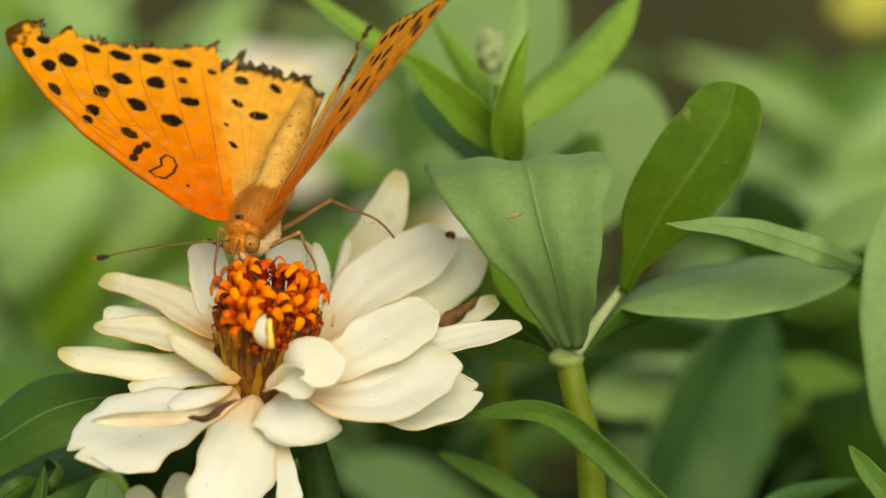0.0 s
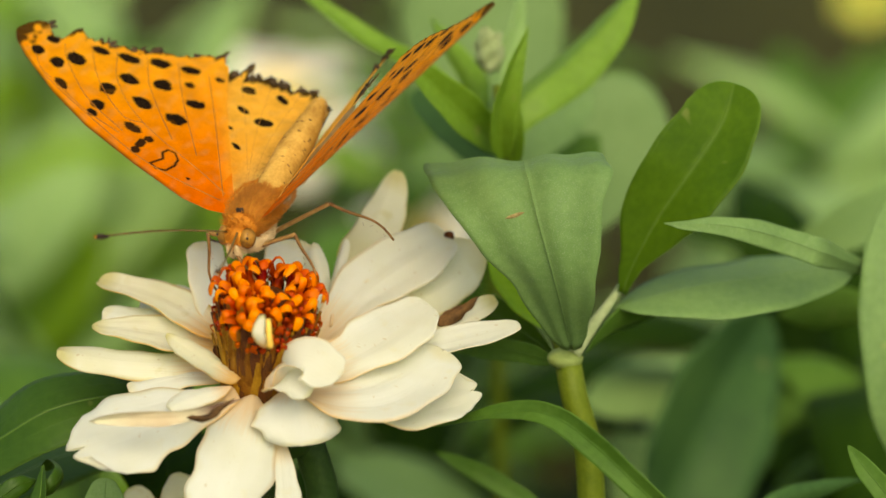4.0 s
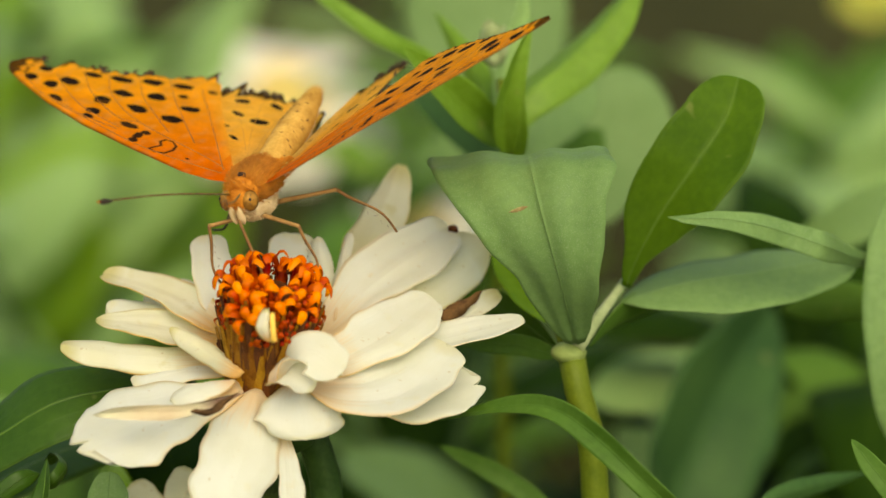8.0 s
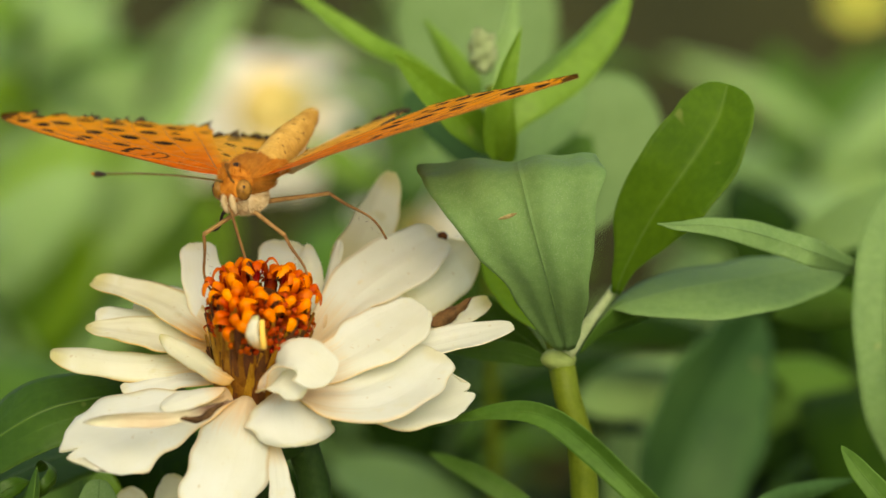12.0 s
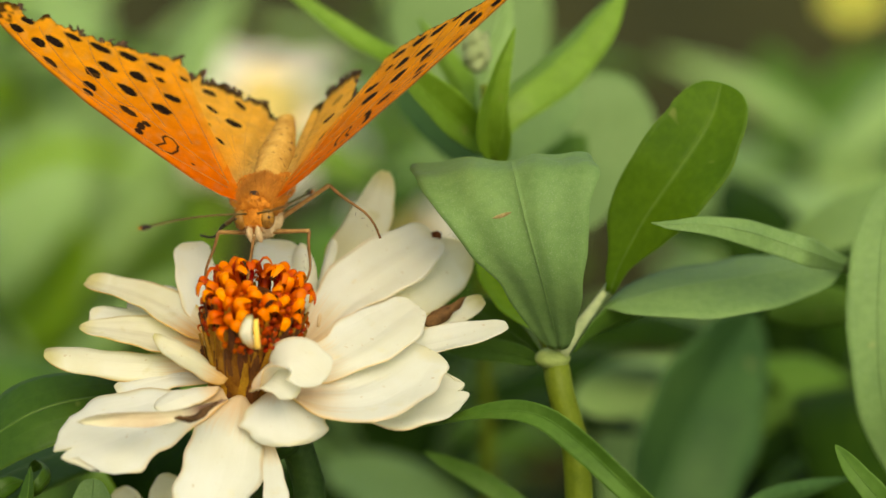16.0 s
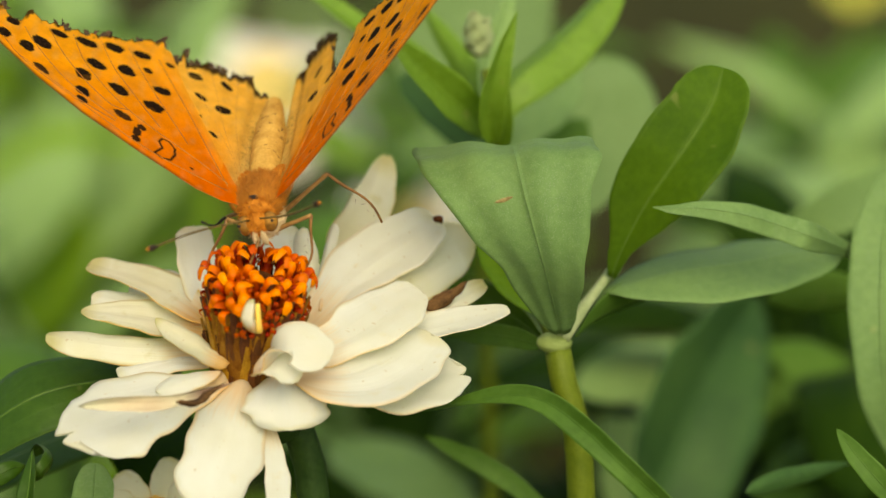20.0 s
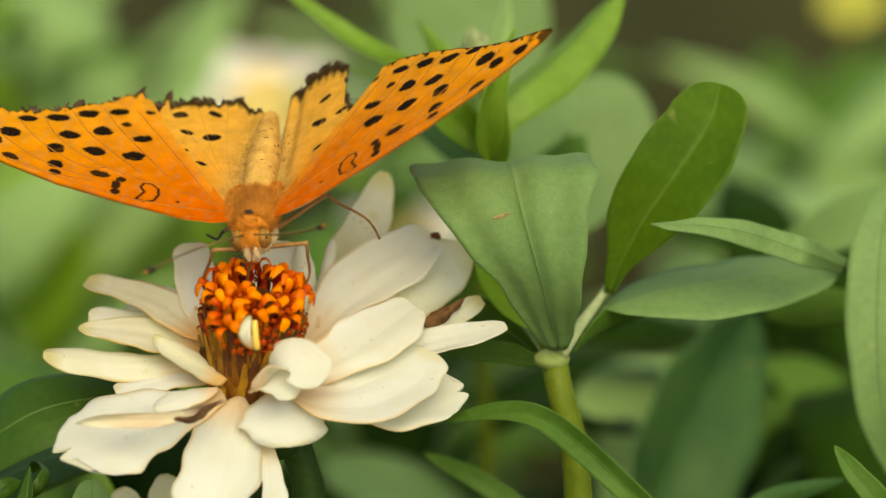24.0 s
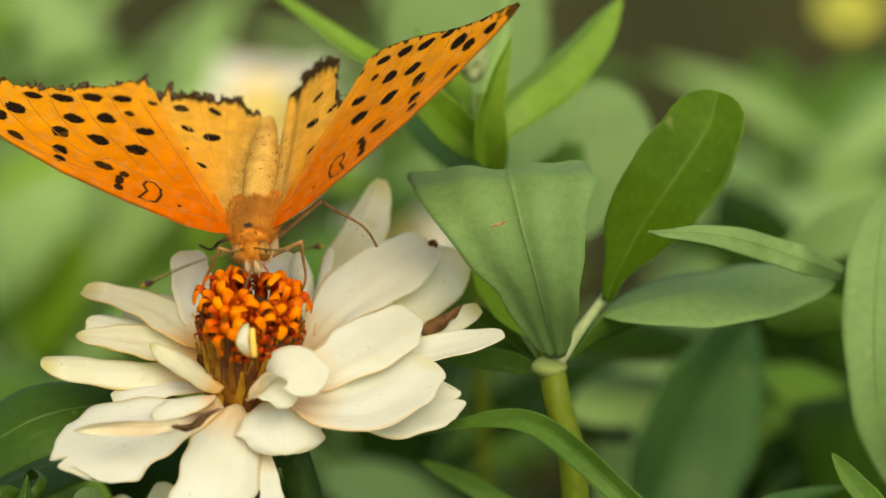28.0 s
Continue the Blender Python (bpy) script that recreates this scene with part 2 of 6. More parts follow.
RIB = plain("leaf_rib", (0.065, 0.13, 0.015), (0.105, 0.185, 0.03), 300.0, 0.55)
STEM = plain("stem_green", (0.066, 0.098, 0.006), (0.12, 0.158, 0.014), 260.0, 0.5)
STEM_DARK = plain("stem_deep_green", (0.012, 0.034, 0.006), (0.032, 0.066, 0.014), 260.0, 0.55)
STEM_PALE = plain("stem_whitish", (0.22, 0.28, 0.12), (0.38, 0.43, 0.23), 300.0, 0.6)
STEM_JOINT = plain("stem_joint_pale", (0.14, 0.19, 0.045), (0.24, 0.3, 0.1), 300.0, 0.55)
PETAL = petal_material("petal_ivory", (0.7, 0.71, 0.655), (0.755, 0.775, 0.78), (0.68, 0.62, 0.3), (0.66, 0.36, 0.06), 0.36, 0.5, 0.93, 0.5)
PETAL_AGED = petal_material("petal_aged", (0.7, 0.69, 0.52), (0.78, 0.785, 0.72), (0.54, 0.49, 0.13), (0.6, 0.3, 0.04), 0.7, 0.52, 0.88)
PETAL_DRY = petal_material("petal_withered", (0.5, 0.38, 0.24), (0.72, 0.69, 0.48), (0.22, 0.1, 0.07), (0.1, 0.04, 0.03), 0.85, 0.15, 0.66, 0.0)
PETAL_FAR = petal_material("petal_white", (0.82, 0.8, 0.7), (0.88, 0.87, 0.82), (0.75, 0.5, 0.15), (0.6, 0.3, 0.1), 0.3)
FLORET = floret_material("floret_orange", (0.36, 0.022, 0.001), (0.74, 0.115, 0.001), (0.9, 0.27, 0.006))
FLORET_OLD = floret_material("floret_rusty", (0.16, 0.012, 0.002), (0.5, 0.06, 0.001), (0.74, 0.16, 0.003))
CHAFF = plain("chaff_tawny", (0.2, 0.065, 0.006), (0.52, 0.25, 0.03), 420.0, 0.4, 0, 0.0003, 0.4, 0.3)
SCAR = plain("scar_tan", (0.16, 0.11, 0.035), (0.34, 0.26, 0.11), 1500.0, 0.7)
CHAFF_DARK = plain("chaff_brown", (0.035, 0.011, 0.006), (0.18, 0.055, 0.014), 420.0, 0.5, 0, 0.0003, 0.3)
SHRIVEL = plain("shrivelled_brown", (0.02, 0.01, 0.005), (0.17, 0.085, 0.03), 500.0, 0.8, 0, 0.0004)
CONE_DARK = plain("cone_brown", (0.03, 0.01, 0.003), (0.15, 0.045, 0.01), 600.0, 0.6, 0, 0.0006)
GOLD = plain("yellow_disc", (0.7, 0.34, 0.03), (0.85, 0.55, 0.12), 200.0, 0.6)
DOME = plain("dome_yellow", (0.74, 0.46, 0.08), (0.8, 0.68, 0.3), 60.0, 0.7)
YELLOW = plain("petal_yellow", (0.42, 0.42, 0.06), (0.6, 0.6, 0.14), 90.0, 0.6, 0, 0.0004, 0, 0.3)
SOIL = plain("garden_soil", (0.02, 0.021, 0.003), (0.042, 0.04, 0.007), 14.0, 0.9, 0, 0.01)
WING_TOP = wing_material("wing_scales", (1.0, 1.0, 0.75), 0.48, 0.65)
WING_BELOW = wing_material("wing_underside_scales", (1.0, 0.9, 0.78), 0.5, 0.65)
VEIN = plain("wing_vein", (0.24, 0.075, 0.01), (0.46, 0.17, 0.025), 800.0, 0.5)
VEIN_PALE = plain("hindwing_vein", (0.5, 0.22, 0.03), (0.68, 0.34, 0.06), 800.0, 0.55)
FRAY = plain("frayed_margin", (0.014, 0.008, 0.004), (0.12, 0.075, 0.04), 1600.0, 0.8)
FUR = plain("tawny_fur", (0.25, 0.1, 0.012), (0.58, 0.24, 0.03), 420.0, 0.75, 0, 0.0002, 0.15)
FUR_PALE = plain("cream_fur", (0.5, 0.34, 0.17), (0.72, 0.57, 0.35), 900.0, 0.75)
FUR_ORANGE = plain("orange_fur", (0.34, 0.1, 0.008), (0.6, 0.225, 0.028), 900.0, 0.75)
CHITIN = plain("leg_brown", (0.1, 0.045, 0.015), (0.3, 0.15, 0.05), 700.0, 0.45)
CHITIN_PALE = plain("leg_tan", (0.19, 0.095, 0.03), (0.38, 0.22, 0.08), 700.0, 0.5)
CHITIN_BLACK = plain("club_black", (0.015, 0.01, 0.008), (0.05, 0.03, 0.02), 700.0, 0.45)
EYE_MAT = plain("compound_eye", (0.1, 0.04, 0.01), (0.4, 0.19, 0.035), 900.0, 0.25, 0, 0.0001)
ANTENNA = plain("antenna_olive_brown", (0.07, 0.05, 0.015), (0.2, 0.13, 0.04), 900.0, 0.5)

# ---------------------------------------------------------------- building helpers
BASE = {}


def thing(name, at, label, category, group="", kind=""):
    """An Empty at the thing's base; its parts are given in world places."""
    ob = new(name)
    ob.location = at
    ob.empty_display_size = 0.005
    BASE[ob.name] = Vector(at)
    return tagged(ob, label, category, group, kind)


def mesh_of(name, verts, faces, mats, uvs=None, slots=None, smooth=True):
    me = bpy.data.meshes.new(name)
    me.from_pydata([tuple(v) for v in verts], [], faces)
    for m in mats if isinstance(mats, (list, tuple)) else [mats]:
        me.materials.append(m)
    if uvs is not None:
        layer = me.uv_layers.new(name="across_along")
        idx = np.empty(len(me.loops), dtype=np.int32)
        me.loops.foreach_get("vertex_index", idx)
        layer.data.foreach_set("uv", np.asarray(uvs, dtype=np.float32)[idx].ravel())
    if slots is not None:
        me.polygons.foreach_set("material_index", np.asarray(slots, dtype=np.int32))
    if smooth:
        me.polygons.foreach_set("use_smooth", np.ones(len(me.polygons), dtype=bool))
    me.update()
    return me


def part(name, me, parent, label=""):
    ob = new(name, me)
    ob.parent = parent
    BASE[ob.name] = BASE[parent.name]
    return tagged(ob, label)


def curve_through(pts, n):
    """n + 1 places on a smooth line through the given ones."""
    P = [Vector(p) for p in pts]
    P = [P[0] * 2 - P[1]] + P + [P[-1] * 2 - P[-2]]
    fine = []
    for i in range(1, len(P) - 2):
        a, b, c, d = P[i - 1:i + 3]
        for k in range(24):
            t = k / 24
            fine.append(0.5 * (2 * b + (c - a) * t + (2 * a - 5 * b + 4 * c - d) * t * t + (3 * b - a - 3 * c + d) * t ** 3))
    fine.append(P[-2])
    run = [0.0]
    for a, b in zip(fine, fine[1:]):
        run.append(run[-1] + (b - a).length)
    out, j = [], 0
    for i in range(n + 1):
        want = run[-1] * i / n
        while j < len(run) - 2 and run[j + 1] < want:
            j += 1
        span = max(run[j + 1] - run[j], 1e-12)
        out.append(fine[j].lerp(fine[j + 1], min(1.0, (want - run[j]) / span)))
    return out


def smooth_table(pairs, s):
    """An eased reading of a short table of (share, width)."""
    for (a, b), (c, d) in zip(pairs, pairs[1:]):
        if s <= c:
            k = min(1.0, max(0.0, (s - a) / max(c - a, 1e-9)))
            return b + (d - b) * (0.6 * k + 0.4 * k * k * (3 - 2 * k))
    return pairs[-1][1]


SHAPES = {"leaf": (0.75, 0.75, 0.05), "broad": (0.6, 0.45, 0.08), "lance": (0.55, 0.95, 0.06),
          "petal": (0.6, 0.3, 0.2), "wide_petal": (0.55, 0.36, 0.12), "strap": (0.3, 0.35, 0.3), "fan": (0.5, 0.02, 0.04), "paddle": (0.95, 0.55, 0.1)}


def blade(name, pts, edge, parent, mat, shape="leaf", cup=0.12, fold=0.0, twist=0.0, wave=0.0, thick=0.00022, nl=26, nw=10,
          seed=0, label="", shear=False, ridge=0.0, rough=0.05, profile=None, horn=0.0, lobes=0.0):
    """A leaf or petal: a midrib through pts, as wide at its broadest as the place edge lies off the midrib, with two faces and a rim."""
    rnd = random.Random(seed * 7 + 3)
    fine = curve_through(pts, nl * 8)
    shares = [1 - (1 - i / nl) ** 1.5 for i in range(nl + 1)]
    line = [fine[min(nl * 8, round(q * nl * 8))] for q in shares]
    a, b, foot = SHAPES[shape]
    top = (a / (a + b)) ** a * (b / (a + b)) ** b
    e = Vector(edge)
    off = e - min(line, key=lambda p: (p - e).length)
    half = off.length
    base = BASE[parent.name]
    ph = [rnd.uniform(0, 6.28) for _ in range(6)]
    up, dn, uvs = [], [], []
    for i, p in enumerate(line):
        s = shares[i]
        k = min(nl * 8 - 4, max(4, round(s * nl * 8)))
        tan = (fine[k + 4] - fine[k - 4]).normalized()
        side = off.normalized() if shear else (off - tan * off.dot(tan)).normalized()
        side = Matrix.Rotation(radians(twist * (s - 0.5)), 3, tan) @ side
        nor = tan.cross(side).normalized()
        se = min(max(s, 0.0), 1.0)
        w = half * max((se ** a) * ((1 - se) ** b) / top, foot * (1 - se) ** 0.5 if se > 0.5 else foot)
        if s >= 1:
            w = half * 0.02
        wl = wr = w
        if profile:
            wl = half * smooth_table([(q[0], q[1]) for q in profile], s)
            wr = half * smooth_table([(q[0], q[2]) for q in profile], s)
            w = max(wl, wr)
        for j in range(nw + 1):
            c = 2 * j / nw - 1
            ww = (wl if c < 0 else wr) * (1 + rough * math.sin(s * 9 + ph[0] + (2 if c > 0 else 0)) + 0.5 * rough * math.sin(s * 23 + ph[1] + (1 if c > 0 else 0)))
            lift = cup * half * c * c * (w / half) + fold * half * abs(c) * (w / half)
            lift += wave * half * (math.sin(s * 7 + ph[2] + c * 1.5) * 0.6 + math.sin(s * 13 + ph[3] - c * 2) * 0.4) * abs(c)
            lift += ridge * half * (math.cos(c * 9.5 + ph[4]) + 0.7 * math.sin(c * 4.3 + ph[5] + s * 1.5)) * (1 - 0.5 * s) * (w / half)
            back = tan * (0.7 * (rough - 0.05) * half * math.sin(c * 5 + ph[2]) * max(0, s - 0.7) * 3.3 + horn * half * abs(c) ** 1.5 * max(0.0, s - 0.75) * 4
                          + lobes * half * (abs(math.sin(math.pi * c)) ** 0.7 - 0.6) * max(0.0, s - 0.6) * 2.5)
            q = p + side * (c * ww) + nor * lift + back - base
            th = thick * (0.35 + 0.65 * (1 - abs(c)))
            up.append(q + nor * th / 2)
            dn.append(q - nor * th / 2)
            uvs.append((j / nw, s))
    n, row = len(up), nw + 1
    faces = []
    for i in range(nl):
        for j in range(nw):
            k = i * row + j
            faces.append((k, k + 1, k + row + 1, k + row))
            faces.append((n + k, n + k + row, n + k + row + 1, n + k + 1))
        k = i * row
        faces.append((k, k + row, n + k + row, n + k))
        k += nw
        faces.append((k, n + k, n + k + row, k + row))
    for k in (0, nl * row):
        for j in range(nw):
            faces.append((k + j, n + k + j, n + k + j + 1, k + j + 1))
    ob = part(name, mesh_of(name, up + dn, faces, mat, uvs * 2), parent, label)
    if name == "leaf" and nl >= 26:
        rib = [up[i * row + nw // 2] for i in range(nl - 1)]
        part("midrib", tube_mesh("midrib", rib, [0.0001 * (1 - 0.75 * i / nl) for i in range(nl - 1)], RIB if mat in (LEAF_DARK, LEAF_GLOSSY) else mat, 6), ob)
    return ob


def tube_mesh(name, line, radii, mat, sides=8, ridges=0.0):
    """A round stalk along the line, with closed ends."""
    verts, faces, uvs = [], [], []
    n = len(line)
    ref = Vector((0.31, 0.2, 0.93))
    for i, p in enumerate(line):
        tan = (line[min(i + 1, n - 1)] - line[max(i - 1, 0)]).normalized()
        x = tan.cross(ref)
        x = x.normalized() if x.length > 1e-4 else tan.orthogonal().normalized()
        y = tan.cross(x)
        r = radii[min(i, len(radii) - 1)]
        for k in range(sides):
            a = 2 * math.pi * k / sides
            rr = r * (1 + ridges * math.cos(a * 4))
            verts.append(p + x * (math.cos(a) * rr) + y * (math.sin(a) * rr))
            uvs.append((k / sides, i / max(n - 1, 1)))
    for i in range(n - 1):
        for k in range(sides):
            k2 = (k + 1) % sides
            faces.append((i * sides + k, i * sides + k2, (i + 1) * sides + k2, (i + 1) * sides + k))
    faces.append(tuple(range(sides))[::-1])
    faces.append(tuple((n - 1) * sides + k for k in range(sides)))
    return mesh_of(name, verts, faces, mat, uvs)


def stalk(name, pts, r0, r1, parent, mat, n=14, sides=10, ridges=0.0, label="", knob=0.0):
    base = BASE[parent.name]
    line = [p - base for p in curve_through(pts, n)]
    if name == "stem" and 0.03 < base.z and (Vector(pts[0]) - base).length < 0.001:
        for k in range(1, 5):
            line.insert(0, Vector((0.004 * math.sin(k), 0.003 * k, -(base.z + 0.025) * k / 4)))
        n += 4
    radii = [(r0 + (r1 - r0) * i / n) * (1 + knob * math.exp(-((i / n - 1) * 8) ** 2)) for i in range(n + 1)]
    return part(name, tube_mesh(name, line, radii, mat, sides, ridges), parent, label)


def lump_mesh(name, centre, radii, mat, turn=None, seg=16, rings=10, bumps=0.0, seed=0):
    """An uneven rounded body, narrowed or swollen by its radii."""
    rnd = random.Random(seed)
    verts, faces = [], []
    turn = turn or Matrix.Identity(3)
    for i in range(rings + 1):
        th = math.pi * i / rings
        for k in range(seg):
            a = 2 * math.pi * k / seg
            r = 1 + rnd.uniform(-bumps, bumps)
            v = Vector((math.sin(th) * math.cos(a) * radii[0] * r, math.sin(th) * math.sin(a) * radii[1] * r, math.cos(th) * radii[2] * r))
            verts.append(Vector(centre) + turn @ v)
    for i in range(rings):
        for k in range(seg):
            k2 = (k + 1) % seg
            faces.append((i * seg + k, (i + 1) * seg + k, (i + 1) * seg + k2, i * seg + k2))
    return mesh_of(name, verts, faces, mat)


# ---------------------------------------------------------------- ground
def ground():
    verts, faces = [], []
    xs = [-4000, -300, -30, -6] + [(-4 + 0.2 * i) for i in range(41)] + [6, 30, 300, 4000]
    ys = [-4000, -300, -30, -6] + [(-3 + 0.2 * i) for i in range(41)] + [8, 30, 300, 4000]
    for y in ys:
        for x in xs:
            near = math.exp(-(x * x + y * y) / 60.0)
            verts.append((x, y, near * 0.03 * noise.noise((x * 1.7, y * 1.7, 0.3)) - 0.01))
    n = len(xs)
    for j in range(len(ys) - 1):
        for i in range(n - 1):
            faces.append((j * n + i, j * n + i + 1, (j + 1) * n + i + 1, (j + 1) * n + i))
    tagged(new("ground", mesh_of("ground", verts, faces, SOIL)), "bare brown soil of a flower bed", "ground", kind="structure")


ground()

# ---------------------------------------------------------------- the white zinnia
F_BASE = Vector((-0.0215, -0.0061, 0.2860))
CONE_TOP = Vector((-0.0202, -0.0073, 0.2982))
AXIS = (CONE_TOP - F_BASE).normalized()
CONE_H = (CONE_TOP - F_BASE).length
AX_X = AXIS.cross(Vector((0, 1, 0))).normalized()
AX_Y = AXIS.cross(AX_X)


def cone_radius(k):
    """The cone's radius at the share k of its height."""
    return 0.0043 + 0.0005 * math.sin(min(k, 0.75) / 0.75 * 1.9) if k < 0.75 else 0.0048 * math.sqrt(max(0.0, 1 - ((k - 0.75) / 0.29) ** 2))


def floret_mesh(name, mat, open_=1.0, seed=0):
    """A tube that opens into five back-curled lobes; its mouth looks along z."""
    rnd = random.Random(seed)
    verts, faces = [], []
    for i in range(2):
        for k in range(5):
            a = 2 * math.pi * k / 5 + 0.6
            r = (0.0004, 0.00062)[i]
            verts.append((math.cos(a) * r, math.sin(a) * r, (-0.0024, 0.0)[i]))
    for k in range(5):
        faces.append((k, (k + 1) % 5, 5 + (k + 1) % 5, 5 + k))
    for k in range(5):
        a = 2 * math.pi * (k + 0.5) / 5 + 0.6 + rnd.uniform(-0.15, 0.15)
        ln = rnd.uniform(0.85, 1.2) * open_
        rows = ((0.0005, 0.0, 0.3), (0.0008, 0.0008, 0.38), (0.0012, 0.00135, 0.44), (0.0016, 0.0014, 0.46), (0.0019, 0.0011, 0.42), (0.0021, 0.0007, 0.3), (0.0022, 0.0004, 0.12))
        for r, z, w in rows:
            for sgn in (-1, -0.5, 0, 0.5, 1):
                d = Vector((math.cos(a), math.sin(a), 0)) * r * ln + Vector((-math.sin(a), math.cos(a), 0)) * (sgn * w * 0.00105)
                verts.append((d.x, d.y, z * ln - 0.00026 * sgn * sgn))
        o = 10 + k * 35
        for st in range(6):
            for j in range(4):
                q = o + st * 5 + j
                faces.append((q, q + 1, q + 6, q + 5))
    return mesh_of(name, verts, faces, mat)


LOBED = ((0, 0.25, 0.25), (0.2, 0.5, 0.5), (0.45, 0.88, 0.88), (0.68, 1.0, 1.0), (0.85, 0.92, 0.92), (0.93, 0.76, 0.76), (0.975, 0.52, 0.52), (1, 0.3, 0.3))


def zinnia():
    z = thing("zinnia_flower", (-0.0102, -0.0200, 0.1971), "ivory white zinnia past its best, with an orange cone", "flower")
    # seat of the cone and stem
    line = [F_BASE - AXIS * 0.004 + AXIS * (CONE_H + 0.003) * i / 12 - z.location for i in range(13)]
    part("cone", tube_mesh("cone", line, [max(0.0006, cone_radius(i / 12) * 0.86) for i in range(13)], CONE_DARK, 18), z, "dark brown seed cone")
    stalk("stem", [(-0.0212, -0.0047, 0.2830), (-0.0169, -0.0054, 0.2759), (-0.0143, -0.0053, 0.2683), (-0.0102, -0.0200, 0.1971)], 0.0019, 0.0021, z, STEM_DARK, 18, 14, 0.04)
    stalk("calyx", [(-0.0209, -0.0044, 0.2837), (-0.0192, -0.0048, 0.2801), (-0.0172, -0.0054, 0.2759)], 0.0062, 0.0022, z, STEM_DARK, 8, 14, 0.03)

    def petal(pts, edge, mat=PETAL, label="", **kw):
        kw.setdefault("shape", "petal")
        kw.setdefault("wave", 0.06)
        kw.setdefault("ridge", 0.02)
        kw.setdefault("rough", 0.085)
        return blade("petal", pts, edge, z, mat, thick=0.0003, nw=16, nl=30, label=label, **kw)

    # rear petals, standing up
    petal([(-0.0137, 0.0047, 0.2870), (-0.0107, 0.0130, 0.2910), (-0.0077, 0.0206, 0.2955), (-0.0057, 0.0263, 0.3000)], (-0.0042, 0.0211, 0.2957), PETAL_AGED, cup=0.1, seed=1, profile=((0, 0.35, 0.35), (0.3, 0.75, 0.75), (0.55, 1.0, 1.0), (0.76, 0.86, 0.9), (0.88, 0.62, 0.7), (0.96, 0.4, 0.46), (1, 0.16, 0.2)))
    petal([(-0.0253, 0.0007, 0.2880), (-0.0280, 0.0055, 0.2919), (-0.0289, 0.0112, 0.2964)], (-0.0312, 0.0084, 0.2944), cup=0.25, seed=2)
    petal([(-0.0215, 0.0041, 0.2880), (-0.0193, 0.0095, 0.2917), (-0.0185, 0.0145, 0.2953)], (-0.0218, 0.0121, 0.2940), cup=0.2, seed=3)
    petal([(-0.0155, 0.0007, 0.2882), (-0.0150, 0.0073, 0.2913), (-0.0157, 0.0128, 0.2956)], (-0.0138, 0.0096, 0.2930), cup=0.7, seed=4)
    petal([(-0.0134, 0.0012, 0.2895), (-0.0130, 0.0083, 0.2924), (-0.0119, 0.0144, 0.2955)], (-0.0119, 0.0104, 0.2937), cup=0.6, seed=5)
    # petals to the side with the plant
    petal([(-0.0112, 0.0024, 0.2880), (-0.0037, 0.0090, 0.2904), (0.0051, 0.0169, 0.2932)], (0.0008, 0.0091, 0.2885), PETAL_AGED, shape="wide_petal", cup=0.15, seed=7)
    petal([(-0.0152, -0.0010, 0.2880), (-0.0085, 0.0074, 0.2922), (0.0008, 0.0151, 0.2956)], (-0.0094, 0.0117, 0.2947), shape="petal", cup=0.22, wave=0.08, ridge=0.035, seed=6)
    part("dry_tip", lump_mesh("dry_tip", Vector((0.0009, 0.0149, 0.2958)) - z.location, (0.0006, 0.0004, 0.0005), CONE_DARK, None, 10, 7, 0.35, 6), z, "shrivelled brown petal tip")
    petal([(-0.0084, -0.0004, 0.2870), (-0.0003, 0.0030, 0.2885), (0.0066, 0.0082, 0.2900)], (0.0011, 0.0050, 0.2900), PETAL_AGED, "withered brown-edged petal", cup=0.5, wave=0.1, seed=8)
    blade("dry_edge", [(-0.0023, 0.0027, 0.2897), (0.0016, 0.0032, 0.2903), (0.0045, 0.0056, 0.2915)], (0.0018, 0.0025, 0.2897), z, SHRIVEL, "lance", cup=0.8, wave=0.7, rough=0.3, nl=16, nw=6, seed=88, label="shrivelled dark brown petal edge")
    petal([(-0.0097, -0.0049, 0.2875), (-0.0009, -0.0025, 0.2885), (0.0094, 0.0002, 0.2900)], (0.0011, 0.0003, 0.2895), shape="strap", cup=0.2, seed=9)
    petal([(-0.0143, -0.0102, 0.2855), (-0.0056, -0.0093, 0.2840), (0.0040, -0.0064, 0.2844)], (-0.0028, -0.0143, 0.2827), cup=-0.1, lobes=0.16, profile=LOBED, rough=0.1, seed=12)
    petal([(-0.0161, -0.0124, 0.2865), (-0.0075, -0.0122, 0.2870), (0.0002, -0.0039, 0.2884)], (-0.0061, -0.0178, 0.2855), shape="wide_petal", cup=-0.12, wave=0.07, ridge=0.02, seed=11)
    petal([(-0.0162, -0.0093, 0.2880), (-0.0092, -0.0080, 0.2902), (-0.0015, 0.0017, 0.2920)], (-0.0102, -0.0038, 0.2920), shape="wide_petal", cup=0.15, wave=0.07, ridge=0.025, seed=10)
    # front petals
    petal([(-0.0193, -0.0137, 0.2820), (-0.0183, -0.0166, 0.2790), (-0.0176, -0.0233, 0.2750)], (-0.0167, -0.0175, 0.2780), cup=0.1, seed=26)
    petal([(-0.0220, -0.0113, 0.2860), (-0.0236, -0.0168, 0.2820), (-0.0261, -0.0245, 0.2760)], (-0.0297, -0.0214, 0.2795), cup=0.18, shape="wide_petal", wave=0.03, seed=14)
    petal([(-0.0175, -0.0111, 0.2870), (-0.0166, -0.0148, 0.2850), (-0.0162, -0.0165, 0.2820)], (-0.0115, -0.0140, 0.2845), cup=-0.15, wave=0.08, shape="wide_petal", seed=13)
